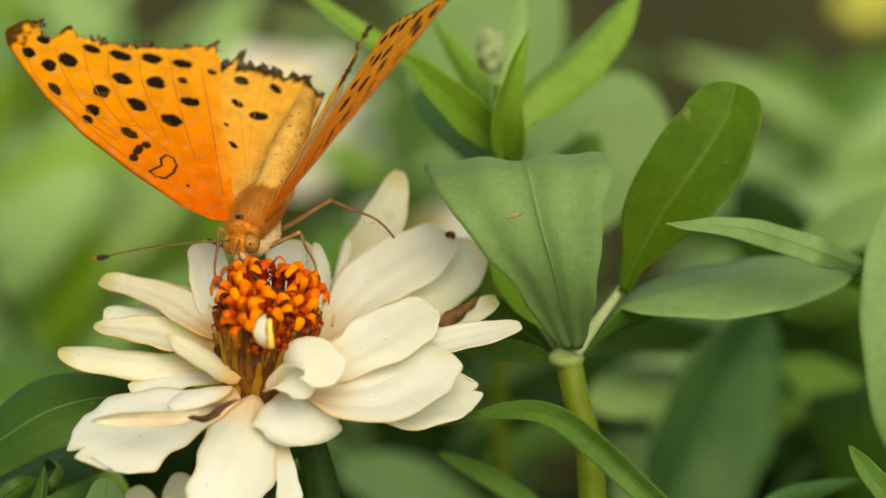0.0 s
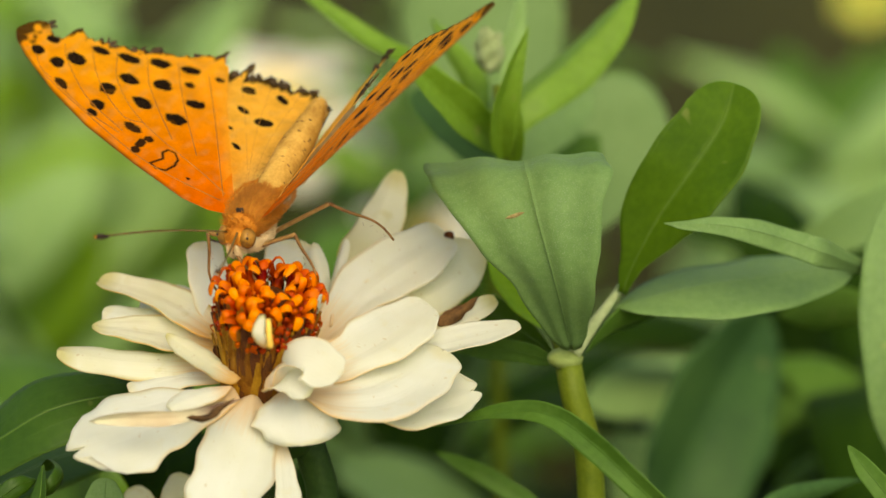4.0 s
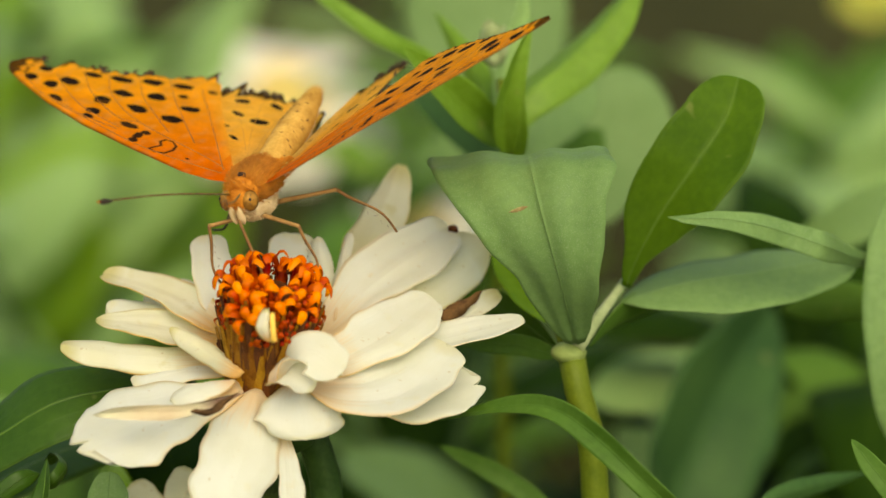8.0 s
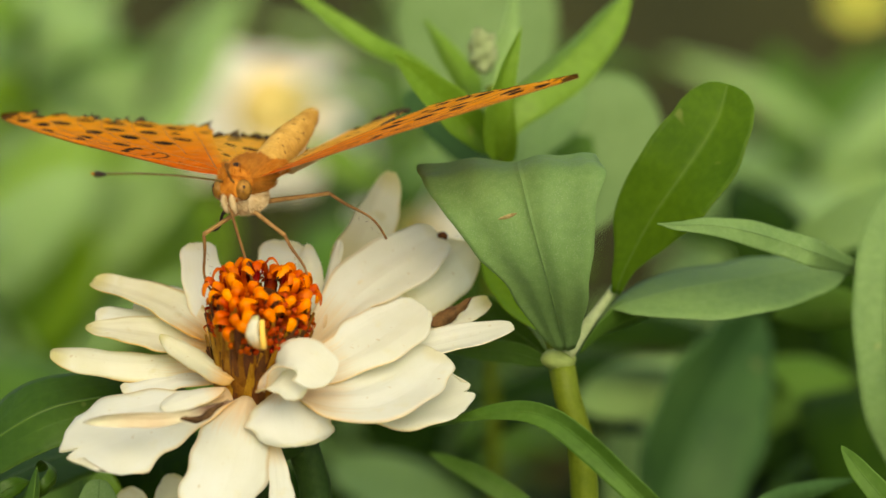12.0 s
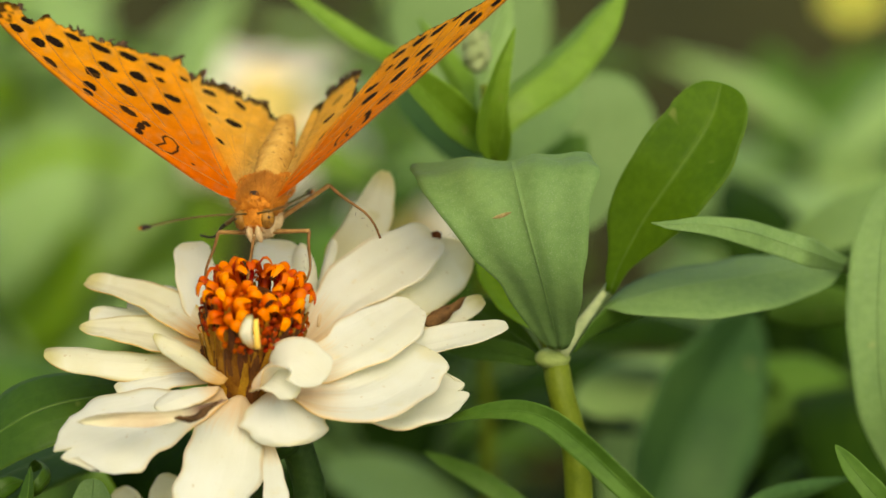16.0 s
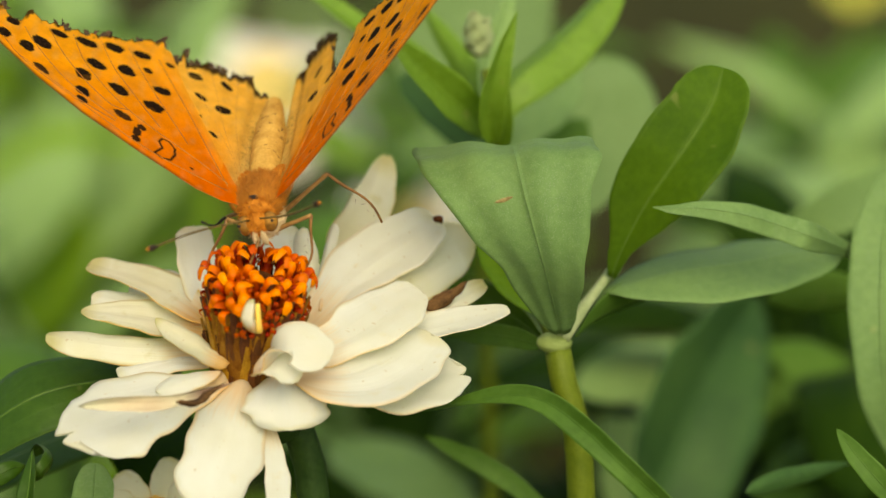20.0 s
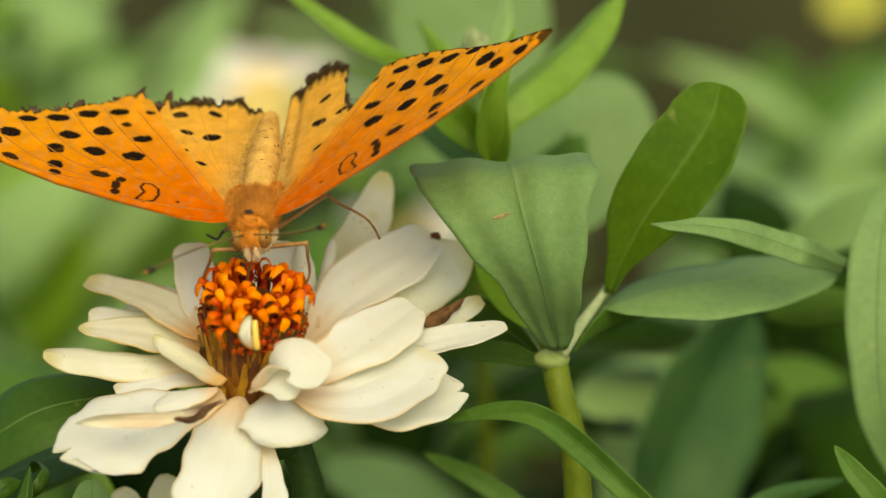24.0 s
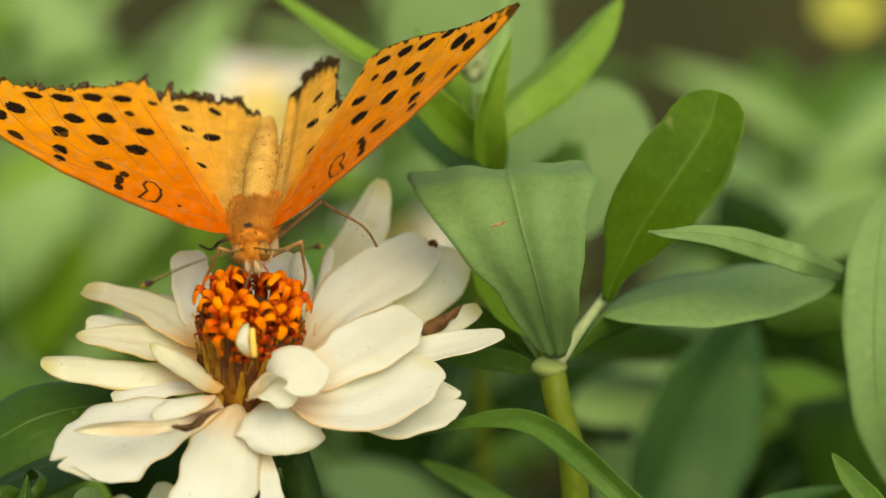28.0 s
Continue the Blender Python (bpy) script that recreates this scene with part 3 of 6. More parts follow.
    petal([(-0.0241, -0.0109, 0.2863), (-0.0338, -0.0141, 0.2840), (-0.0423, -0.0190, 0.2825)], (-0.0386, -0.0099, 0.2855), cup=0.1, lobes=0.3, profile=LOBED, seed=15)
    petal([(-0.0247, -0.0115, 0.2872), (-0.0286, -0.0135, 0.2870), (-0.0318, -0.0154, 0.2863)], (-0.0288, -0.0115, 0.2874), cup=0.2, seed=25)
    # petals away from the plant
    petal([(-0.0259, -0.0038, 0.2870), (-0.0366, -0.0042, 0.2872), (-0.0458, -0.0038, 0.2885)], (-0.0378, -0.0018, 0.2882), PETAL_AGED, shape="strap", cup=0.3, seed=16)
    petal([(-0.0257, -0.0065, 0.2860), (-0.0312, -0.0056, 0.2860), (-0.0371, -0.0075, 0.2850)], (-0.0320, -0.0037, 0.2866), cup=0.2, seed=27)
    petal([(-0.0254, 0.0007, 0.2880), (-0.0337, 0.0027, 0.2890), (-0.0411, 0.0043, 0.2900)], (-0.0343, 0.0056, 0.2900), cup=0.15, shape="strap", seed=19)
    petal([(-0.0259, -0.0027, 0.2880), (-0.0335, -0.0007, 0.2890), (-0.0419, 0.0000, 0.2900)], (-0.0332, -0.0044, 0.2884), PETAL_AGED, cup=0.15, shape="leaf", seed=17)
    petal([(-0.0263, -0.0016, 0.2890), (-0.0334, 0.0082, 0.2900), (-0.0357, 0.0109, 0.2900)], (-0.0315, 0.0112, 0.2910), cup=0.15, seed=20)
    petal([(-0.0260, -0.0016, 0.2890), (-0.0338, 0.0050, 0.2910), (-0.0418, 0.0083, 0.2925)], (-0.0346, 0.0019, 0.2906), PETAL_AGED, cup=0.3, shape="strap", seed=18)
    petal([(-0.0238, -0.0112, 0.2880), (-0.0289, -0.0081, 0.2900), (-0.0325, -0.0057, 0.2915)], (-0.0288, -0.0069, 0.2910), PETAL_AGED, cup=0.6, shape="strap", seed=23)
    # dried strap lying on a front petal, rolled young petals before the cone
    petal([(-0.0405, -0.0202, 0.2868), (-0.0358, -0.0198, 0.2871), (-0.0297, -0.0190, 0.2870), (-0.0230, -0.0157, 0.2877)], (-0.0309, -0.0191, 0.2878), PETAL_DRY, "half dried petal, brown at its foot", cup=0.7, shape="lance", wave=0.35, seed=24)
    blade("dry_edge", [(-0.0293, -0.0200, 0.2872), (-0.0267, -0.0194, 0.2872), (-0.0238, -0.0171, 0.2884)], (-0.0269, -0.0198, 0.2868), z, SHRIVEL, "lance", cup=0.8, wave=0.8, rough=0.3, nl=16, nw=6, seed=89, label="shrivelled dark brown petal foot")
    petal([(-0.0199, -0.0163, 0.2890), (-0.0160, -0.0144, 0.2920), (-0.0120, -0.0168, 0.2905)], (-0.0148, -0.0178, 0.2894), cup=-0.25, wave=0, ridge=0, shape="wide_petal", seed=21)
    petal([(-0.0206, -0.0150, 0.2884), (-0.0183, -0.0154, 0.2896), (-0.0153, -0.0166, 0.2884)], (-0.0184, -0.0180, 0.2886), cup=-0.35, wave=0, ridge=0, shape="strap", seed=22)
    petal([(-0.0201, -0.0164, 0.2944), (-0.0206, -0.0164, 0.2964), (-0.0204, -0.0152, 0.2980)], (-0.0213, -0.0168, 0.2966), PETAL_AGED, "small rolled young petal", cup=-1.1, shape="strap", seed=28)
    stalk("petal_edge", [(-0.0197, -0.0168, 0.2946), (-0.0198, -0.0169, 0.2962), (-0.0199, -0.0160, 0.2978)], 0.0004, 0.0003, z, GOLD, 8, 8, label="golden rolled edge of the young petal")
    # chaff round the lower cone
    strips = [mesh_of("scale", *strip, CHAFF_DARK if i % 2 else CHAFF) for i, strip in enumerate(chaff_strips())]
    rnd = random.Random(5)
    for i in range(290):
        k = rnd.uniform(-0.06, 0.5)
        a = i * 2.39996
        r = cone_radius(k) * rnd.uniform(0.93, 1.04)
        out = AX_X * math.cos(a) + AX_Y * math.sin(a)
        ob = part("scale", strips[rnd.randrange(len(strips))], z)
        zz = (AXIS + out * rnd.uniform(-0.05, 0.22)).normalized()
        yy = zz.cross(out).normalized()
        xx = yy.cross(zz)
        ob.matrix_basis = Matrix.Translation(F_BASE + AXIS * (k * CONE_H) + out * r - z.location) @ Matrix((xx, yy, zz)).transposed().to_4x4()
    # florets over the crown
    fresh = [floret_mesh("floret", FLORET, 1.0, s) for s in range(4)]
    old = [floret_mesh("floret", FLORET_OLD, 0.8, s + 9) for s in range(4)]
    for i in range(82):
        young = i >= 66
        k = rnd.uniform(0.48, 0.95) if not young else 0.78 + 0.22 * ((i - 65.5) / 16) ** 0.8
        a = i * 2.39996 + rnd.uniform(-0.2, 0.2)
        r = cone_radius(k) * (1.06 if young else 1.02)
        out = AX_X * math.cos(a) + AX_Y * math.sin(a)
        rise = 0.25 + 1.6 * max(0.0, k - 0.7) / 0.3
        zz = (out + AXIS * rise + Vector((rnd.uniform(-0.45, 0.45), rnd.uniform(-0.45, 0.45), rnd.uniform(0.0, 0.4)))).normalized()
        xx = zz.orthogonal().normalized()
        ob = part("floret", (fresh if young else old)[rnd.randrange(4)], z)
        spin = Matrix.Rotation(rnd.uniform(0, 6.28), 4, "Z")
        m = Matrix((xx, zz.cross(xx), zz)).transposed().to_4x4()
        sc = rnd.uniform(0.95, 1.3) if young else rnd.uniform(0.5, 0.85)
        ob.matrix_basis = Matrix.Translation(F_BASE + AXIS * (min(k, 1.0) * CONE_H) + out * r + zz * 0.0005 - z.location) @ m @ spin @ Matrix.Scale(sc, 4)
    for i in range(26):
        k, a = rnd.uniform(0.72, 0.99), rnd.uniform(0, 6.28)
        out = AX_X * math.cos(a) + AX_Y * math.sin(a)
        p = F_BASE + AXIS * (k * CONE_H) + out * cone_radius(k)
        q = p + (out + AXIS * 0.9).normalized() * rnd.uniform(0.0005, 0.0012)
        stalk("anther", [p, (p + q) / 2, q], 0.00022, 0.00028, z, CHAFF_DARK, 4, 6)
    # loose yellow styles at the foot of the cone
    for i in range(16):
        a = rnd.uniform(2.2, 5.6)
        out = AX_X * math.cos(a) + AX_Y * math.sin(a)
        p = F_BASE + out * rnd.uniform(0.005, 0.0072) + AXIS * rnd.uniform(0.0005, 0.003)
        q = p + out * rnd.uniform(0.001, 0.003) + AXIS * rnd.uniform(0.0005, 0.002)
        e = q + out.cross(AXIS) * rnd.uniform(-0.0015, 0.0015) + AXIS * rnd.uniform(-0.0004, 0.001)
        stalk("style", [p, q, e], 0.00016, 0.0001, z, (GOLD, CHAFF_DARK)[i % 3 == 0], 6, 5)
    return z


def chaff_strips():
    made = []
    rnd = random.Random(2)
    for _ in range(9):
        ln, w = rnd.uniform(0.0055, 0.009), rnd.uniform(0.00045, 0.00085)
        verts, faces = [], []
        for i in range(5):
            s = i / 4
            ww = w * (1 - 0.75 * s * s)
            verts += [(0.0002 + 0.0004 * s * s, -ww, (s - 0.3) * ln), (0.0005 + 0.0004 * s * s, 0, (s - 0.3) * ln), (0.0002 + 0.0004 * s * s, ww, (s - 0.3) * ln)]
        for i in range(4):
            for j in range(2):
                q = i * 3 + j
                faces.append((q, q + 1, q + 4, q + 3))
        made.append((verts, faces))
    return made


zinnia()


# ---------------------------------------------------------------- the plant beside it
DOWNY = ((0, 0.1, 0.1), (0.08, 0.19, 0.2), (0.35, 0.36, 0.42), (0.53, 0.5, 0.64), (0.7, 0.66, 0.82), (0.83, 0.82, 0.93), (0.9, 0.8, 0.97), (0.97, 0.79, 1.0), (1.0, 0.76, 0.97))
TWISTED = ((0, 0.35, 0.35), (0.2, 0.45, 0.45), (0.4, 0.6, 0.62), (0.6, 0.95, 1.0), (0.75, 0.95, 0.9), (0.88, 0.62, 0.6), (0.96, 0.3, 0.3), (1, 0.04, 0.04))


def big_plant():
    p = thing("zinnia_plant", (0.0210, -0.0116, 0.1911), "leafy green zinnia shoot with a closed bud at its top", "plant")
    stalk("stem", [(0.0210, -0.0116, 0.1911), (0.0185, 0.0019, 0.2647), (0.0167, 0.0043, 0.2759), (0.0153, 0.0062, 0.2833)], 0.0021, 0.0016, p, STEM, 18, 14, 0.05)
    part("joint", lump_mesh("joint", Vector((0.0151, 0.0061, 0.2831)) - p.location, (0.0022, 0.0018, 0.0013), STEM_JOINT, None, 24, 14, 0.015, 4), p, "swollen pale stem joint")
    stalk("stem", [(0.0153, 0.0062, 0.2833), (0.0126, 0.0216, 0.2867), (0.0089, 0.0377, 0.2971), (0.0074, 0.0423, 0.3059)], 0.0012, 0.0009, p, STEM, 14, 10)
    stalk("side_stem", [(0.0161, 0.0054, 0.2840), (0.0187, 0.0090, 0.2864), (0.0209, 0.0133, 0.2876), (0.0223, 0.0156, 0.2887)], 0.0009, 0.0005, p, STEM_PALE, 10, 10, label="whitish side stem")
    # the large downy leaf that bends back at its top
    pts = [(0.0158, 0.0038, 0.2854), (0.0134, -0.0015, 0.2964), (0.0113, -0.0006, 0.3040), (0.0101, 0.0038, 0.3081), (0.0098, 0.0087, 0.3083)]
    lf = blade("leaf", pts, (-0.0024, 0.0123, 0.3063), p, LEAF_GREY, "fan", shear=True, ridge=0.04, cup=-0.05, fold=-0.04, wave=0.05, rough=0.03, seed=31, nl=44, nw=28, horn=0.2,
               profile=DOWNY, label="broad downy grey-green leaf, bent back at the top")
    blade("scar", [(0.0074, -0.0028, 0.3050), (0.0085, -0.0027, 0.3053), (0.0097, -0.0026, 0.3057)], (0.0086, -0.0028, 0.3051), lf, SCAR, "leaf", nl=8, nw=4, label="small brown scar")
    # upright spoon-shaped leaf
    pts = [(0.0224, 0.0137, 0.2886), (0.0237, 0.0141, 0.2922), (0.0266, 0.0148, 0.2980), (0.0306, 0.0156, 0.3041), (0.0344, 0.0183, 0.3093), (0.0361, 0.0215, 0.3133)]
    blade("leaf", pts, (0.0267, 0.0178, 0.3068), p, LEAF_DARK, "paddle", cup=0.0, fold=0.5, wave=0.03, seed=32, nl=46, nw=16, label="upright spoon-shaped deep green leaf",
          profile=((0, 0.12, 0.12), (0.12, 0.25, 0.3), (0.3, 0.8, 0.74), (0.5, 1.06, 1.0), (0.7, 1.08, 1.06), (0.82, 0.98, 0.97), (0.9, 0.8, 0.8), (0.945, 0.63, 0.63), (0.975, 0.44, 0.44), (0.992, 0.25, 0.25), (1, 0.06, 0.06)))
    # leaves reaching out to the side
    blade("leaf", [(0.0217, 0.0140, 0.2866), (0.0307, 0.0167, 0.2880), (0.0416, 0.0210, 0.2879), (0.0531, 0.0272, 0.2874)], (0.0371, 0.0120, 0.2871), p, LEAF_GREY, "leaf", cup=0.05, fold=0.12, wave=0.05, seed=33)
    blade("leaf", [(0.0179, 0.0100, 0.2822), (0.0221, 0.0149, 0.2835), (0.0299, 0.0233, 0.2829)], (0.0226, 0.0180, 0.2805), p, LEAF_MAIN, "leaf", cup=0.1, fold=0.2, seed=34)
    blade("leaf", [(0.0140, 0.0109, 0.2844), (0.0103, 0.0159, 0.2860), (0.0061, 0.0232, 0.2907)], (0.0068, 0.0165, 0.2873), p, LEAF_LIME, "leaf", cup=0.2, seed=35)
    blade("leaf", [(0.0140, 0.0078, 0.2819), (0.0082, 0.0138, 0.2808), (0.0012, 0.0230, 0.2768)], (0.0082, 0.0133, 0.2795), p, LEAF_MAIN, "lance", cup=0.15, seed=36)
    blade("leaf", [(0.0140, 0.0099, 0.2818), (0.0097, 0.0204, 0.2810), (0.0049, 0.0343, 0.2782)], (0.0104, 0.0192, 0.2781), p, LEAF_DARK, "leaf", cup=0.1, seed=37)
    # crown of the shoot
    top = (0.0076, 0.0381, 0.2981)
    blade("leaf", [top, (0.0032, 0.0420, 0.3026), (-0.0030, 0.0478, 0.3061), (-0.0102, 0.0531, 0.3085), (-0.0224, 0.0602, 0.3154)], (-0.0090, 0.0504, 0.3072), p, LEAF_YOUNG, "leaf", fold=0.45, seed=38, label="long fresh green leaf")
    blade("leaf", [top, (0.0051, 0.0335, 0.3028), (0.0004, 0.0293, 0.3086), (-0.0051, 0.0277, 0.3151)], (-0.0003, 0.0284, 0.3061), p, LEAF_YOUNG, "leaf", fold=0.4, seed=39)
    blade("leaf", [top, (0.0104, 0.0404, 0.3040), (0.0171, 0.0463, 0.3079), (0.0261, 0.0556, 0.3149)], (0.0194, 0.0437, 0.3069), p, LEAF_YOUNG, "leaf", fold=0.5, seed=40, label="long fresh green leaf")
    blade("leaf", [(0.0079, 0.0320, 0.2992), (0.0074, 0.0304, 0.3059), (0.0086, 0.0305, 0.3115), (0.0109, 0.0318, 0.3174)], (0.0063, 0.0297, 0.3096), p, LEAF_YOUNG, "lance", fold=0.75, seed=41)
    blade("leaf", [(0.0095, 0.0338, 0.2982), (0.0092, 0.0316, 0.3036), (0.0096, 0.0316, 0.3089)], (0.0080, 0.0315, 0.3032), p, LEAF_YOUNG, "lance", fold=0.2, seed=42)
    blade("leaf", [top, (0.0046, 0.0496, 0.3026), (0.0012, 0.0564, 0.3062), (-0.0016, 0.0628, 0.3085)], (0.0035, 0.0545, 0.3066), p, LEAF_YOUNG, "lance", fold=0.2, seed=43)
    blade("leaf", [top, (0.0072, 0.0496, 0.3026), (0.0099, 0.0590, 0.3073), (0.0108, 0.0673, 0.3119)], (0.0076, 0.0559, 0.3076), p, LEAF_PALE, "lance", fold=0.2, seed=44)
    # bud
    c = Vector((0.0062, 0.0428, 0.3099)) - p.location
    bud = part("bud", lump_mesh("bud", c, (0.0016, 0.0016, 0.0026), STEM_PALE, None, 14, 10, 0.05, 3), p, "closed pale green flower bud")
    for i in range(16):
        a = i * 2.39996
        k = 0.2 + 0.75 * i / 16
        out = Vector((math.cos(a), math.sin(a), 0))
        q = Vector((0.0062, 0.0428, 0.3099)) + Vector((0, 0, 0.0054 * (k - 0.5)))
        r = 0.0017 * math.sin(math.acos(max(-1, min(1, 2 * k - 1.05))))
        blade("bract", [q + out * r * 0.9 - Vector((0, 0, 0.001)), q + out * r * 1.12, q + out * r * 0.9 + Vector((0, 0, 0.0016))],
              q + out * r * 1.1 + Vector((-math.sin(a), math.cos(a), 0)) * 0.0008, bud, STEM_PALE, "petal", nl=5, nw=4, seed=i, thick=0.0001)
    return p


big_plant()


# ---------------------------------------------------------------- leaves and flowers round about
def leafy_shoot(at, label, blades, stem=None, name="leafy_shoot", mat=STEM):
    """A shoot rooted in the bed: its stem and single leaves."""
    s = thing(name, at, label, "plant")
    if stem:
        stalk("stem", stem, 0.0016, 0.0009, s, mat, 12, 8)
    for i, (pts, edge, m, shape, opts) in enumerate(blades):
        blade("leaf", pts, edge, s, m, shape, seed=50 + i + len(label), **opts)
    return s


leafy_shoot((-0.0595, -0.0200, 0.1971), "dark green leaf shoot low beside the white flower", [
    ([(-0.0674, 0.0000, 0.2680), (-0.0551, -0.0015, 0.2748), (-0.0454, -0.0006, 0.2800), (-0.0304, 0.0047, 0.2795)], (-0.0497, 0.0033, 0.2815), LEAF_GLOSSY, "broad", dict(cup=-0.12, nl=34, nw=14)),
    ([(-0.0638, 0.0056, 0.2605), (-0.0515, 0.0119, 0.2653), (-0.0378, 0.0192, 0.2674)], (-0.0475, 0.0075, 0.2651), LEAF_GLOSSY, "broad", dict(cup=0.05)),
    ([(-0.0410, -0.0095, 0.2659), (-0.0404, -0.0098, 0.2705), (-0.0401, -0.0084, 0.2739)], (-0.0428, -0.0095, 0.2711), LEAF_GREY, "broad", dict(cup=0.15)),
    ([(-0.0489, -0.0113, 0.2668), (-0.0479, -0.0104, 0.2716), (-0.0478, -0.0060, 0.2745)], (-0.0489, -0.0092, 0.2718), LEAF_GLOSSY, "lance", dict(fold=0.3)),
    ([(-0.0543, -0.0098, 0.2705), (-0.0509, -0.0088, 0.2729), (-0.0487, -0.0067, 0.2728)], (-0.0509, -0.0094, 0.2715), LEAF_GLOSSY, "leaf", dict(cup=0.2)),
    ([(-0.0487, -0.0074, 0.2709), (-0.0467, -0.0088, 0.2729), (-0.0456, -0.0063, 0.2737), (-0.0472, -0.0023, 0.2731), (-0.0485, -0.0008, 0.2714)], (-0.0452, -0.0067, 0.2728), LEAF_GLOSSY, "strap", dict(cup=0.4)),
    # leaf in the gap below the petals, same shade-dark colour
    ([(-0.0324, 0.0093, 0.2563), (-0.0349, 0.0170, 0.2620), (-0.0372, 0.0288, 0.2645)], (-0.0411, 0.0168, 0.2614), LEAF_LOW_SHADED, "broad", dict(cup=0.1)),
], [(-0.0595, -0.0200, 0.1971), (-0.0574, -0.0085, 0.2389), (-0.0512, -0.0046, 0.2618)])

leafy_shoot((0.0367, -0.0367, 0.2091), "mid green shoot with a long arching leaf", [
    ([(0.0069, 0.1294, 0.1932), (-0.0035, 0.1373, 0.1993), (-0.0169, 0.1441, 0.2028)], (-0.0071, 0.1265, 0.1994), LEAF_GREY, "broad", dict(cup=0.1)),
    ([(0.0318, -0.0208, 0.2699), (0.0232, -0.0197, 0.2779), (0.0179, -0.0165, 0.2820), (0.0131, -0.0129, 0.2841), (0.0076, -0.0091, 0.2829), (-0.0011, -0.0043, 0.2787)], (0.0166, -0.0163, 0.2810), LEAF_MAIN, "lance", dict(fold=0.35, nl=34)),
    ([(0.0161, 0.0142, 0.2551), (0.0071, 0.0167, 0.2611), (-0.0008, 0.0199, 0.2639)], (0.0065, 0.0162, 0.2600), LEAF_MAIN, "leaf", dict(fold=0.15)),
    ([(0.0575, -0.0128, 0.2683), (0.0521, -0.0106, 0.2738), (0.0485, -0.0069, 0.2775)], (0.0511, -0.0110, 0.2728), LEAF_MAIN, "leaf", dict(fold=0.2)),
    ([(0.0397, 0.0109, 0.2603), (0.0466, 0.0162, 0.2599), (0.0546, 0.0222, 0.2589)], (0.0466, 0.0157, 0.2587), LEAF_BLUE, "lance", dict(fold=0.15)),
], [(0.0367, -0.0367, 0.2091), (0.0349, -0.0235, 0.2552), (0.0333, -0.0201, 0.2716)])

leafy_shoot((0.0692, 0.0051, 0.1790), "grey-green shoot with long leaves", [
    ([(0.0610, 0.0368, 0.2815), (0.0535, 0.0251, 0.2874), (0.0467, 0.0119, 0.2947), (0.0426, 0.0124, 0.2960), (0.0381, 0.0100, 0.2983), (0.0333, 0.0085, 0.2997), (0.0296, 0.0075, 0.3001), (0.0269, 0.0076, 0.3003)], (0.0381, 0.0093, 0.2965), LEAF_GREY, "leaf", dict(fold=-0.3, twist=45.0, nl=40, profile=TWISTED)),
    ([(0.0736, 0.0965, 0.2720), (0.0645, 0.0901, 0.2695), (0.0562, 0.0886, 0.2656), (0.0500, 0.0918, 0.2602)], (0.0620, 0.0881, 0.2645), LEAF_GREY, "leaf", dict(cup=0.1)),
    ([(0.0604, 0.0165, 0.2607), (0.0572, 0.0163, 0.2735), (0.0568, 0.0211, 0.2854), (0.0589, 0.0308, 0.2962)], (0.0527, 0.0195, 0.2814), LEAF_GREY, "broad", dict(cup=0.2)),
    ([(0.0617, 0.0430, 0.2729), (0.0547, 0.0480, 0.2720), (0.0465, 0.0568, 0.2670)], (0.0539, 0.0490, 0.2745), LEAF_SHADE, "leaf", dict(cup=0.2)),
], [(0.0692, 0.0051, 0.1790), (0.0662, 0.0244, 0.2536), (0.0640, 0.0355, 0.2810)])

leafy_shoot((0.0391, 0.0468, 0.1490), "dark bluish leaf shoot behind the plant", [
    ([(0.0314, 0.0739, 0.2160), (0.0351, 0.0834, 0.2263), (0.0414, 0.0950, 0.2363), (0.0511, 0.1121, 0.2439)], (0.0298, 0.0845, 0.2370), LEAF_BLUE, "leaf", dict(fold=0.4, profile=((0, 0.3, 0.5), (0.3, 0.8, 1.25), (0.5, 0.85, 1.25), (0.72, 0.62, 0.95), (0.9, 0.32, 0.5), (1, 0.02, 0.02)))),
    ([(0.0350, 0.0999, 0.2003), (0.0398, 0.1132, 0.2066), (0.0451, 0.1263, 0.2123)], (0.0479, 0.1194, 0.2086), LEAF_SHADE, "broad", dict(fold=0.1)),
    ([(0.0455, 0.1131, 0.2195), (0.0546, 0.1187, 0.2279), (0.0676, 0.1217, 0.2275)], (0.0561, 0.1135, 0.2234), LEAF_SHADE, "broad", dict(cup=0.1)),
    ([(0.0535, 0.1077, 0.2062), (0.0595, 0.1160, 0.2131), (0.0668, 0.1176, 0.2173)], (0.0626, 0.1104, 0.2129), LEAF_SHADE, "leaf", dict(cup=0.1)),
    ([(0.0228, 0.1112, 0.2283), (0.0310, 0.1167, 0.2287), (0.0414, 0.1217, 0.2274)], (0.0308, 0.1104, 0.2262), LEAF_PALE, "broad", dict(cup=0.1)),
    ([(0.0310, 0.1215, 0.2002), (0.0372, 0.1385, 0.2158), (0.0321, 0.1505, 0.2187)], (0.0278, 0.1392, 0.2175), LEAF_PALE, "broad", dict(cup=0.1)),
], [(0.0391, 0.0468, 0.1490), (0.0342, 0.0570, 0.2008), (0.0320, 0.0528, 0.2306)])

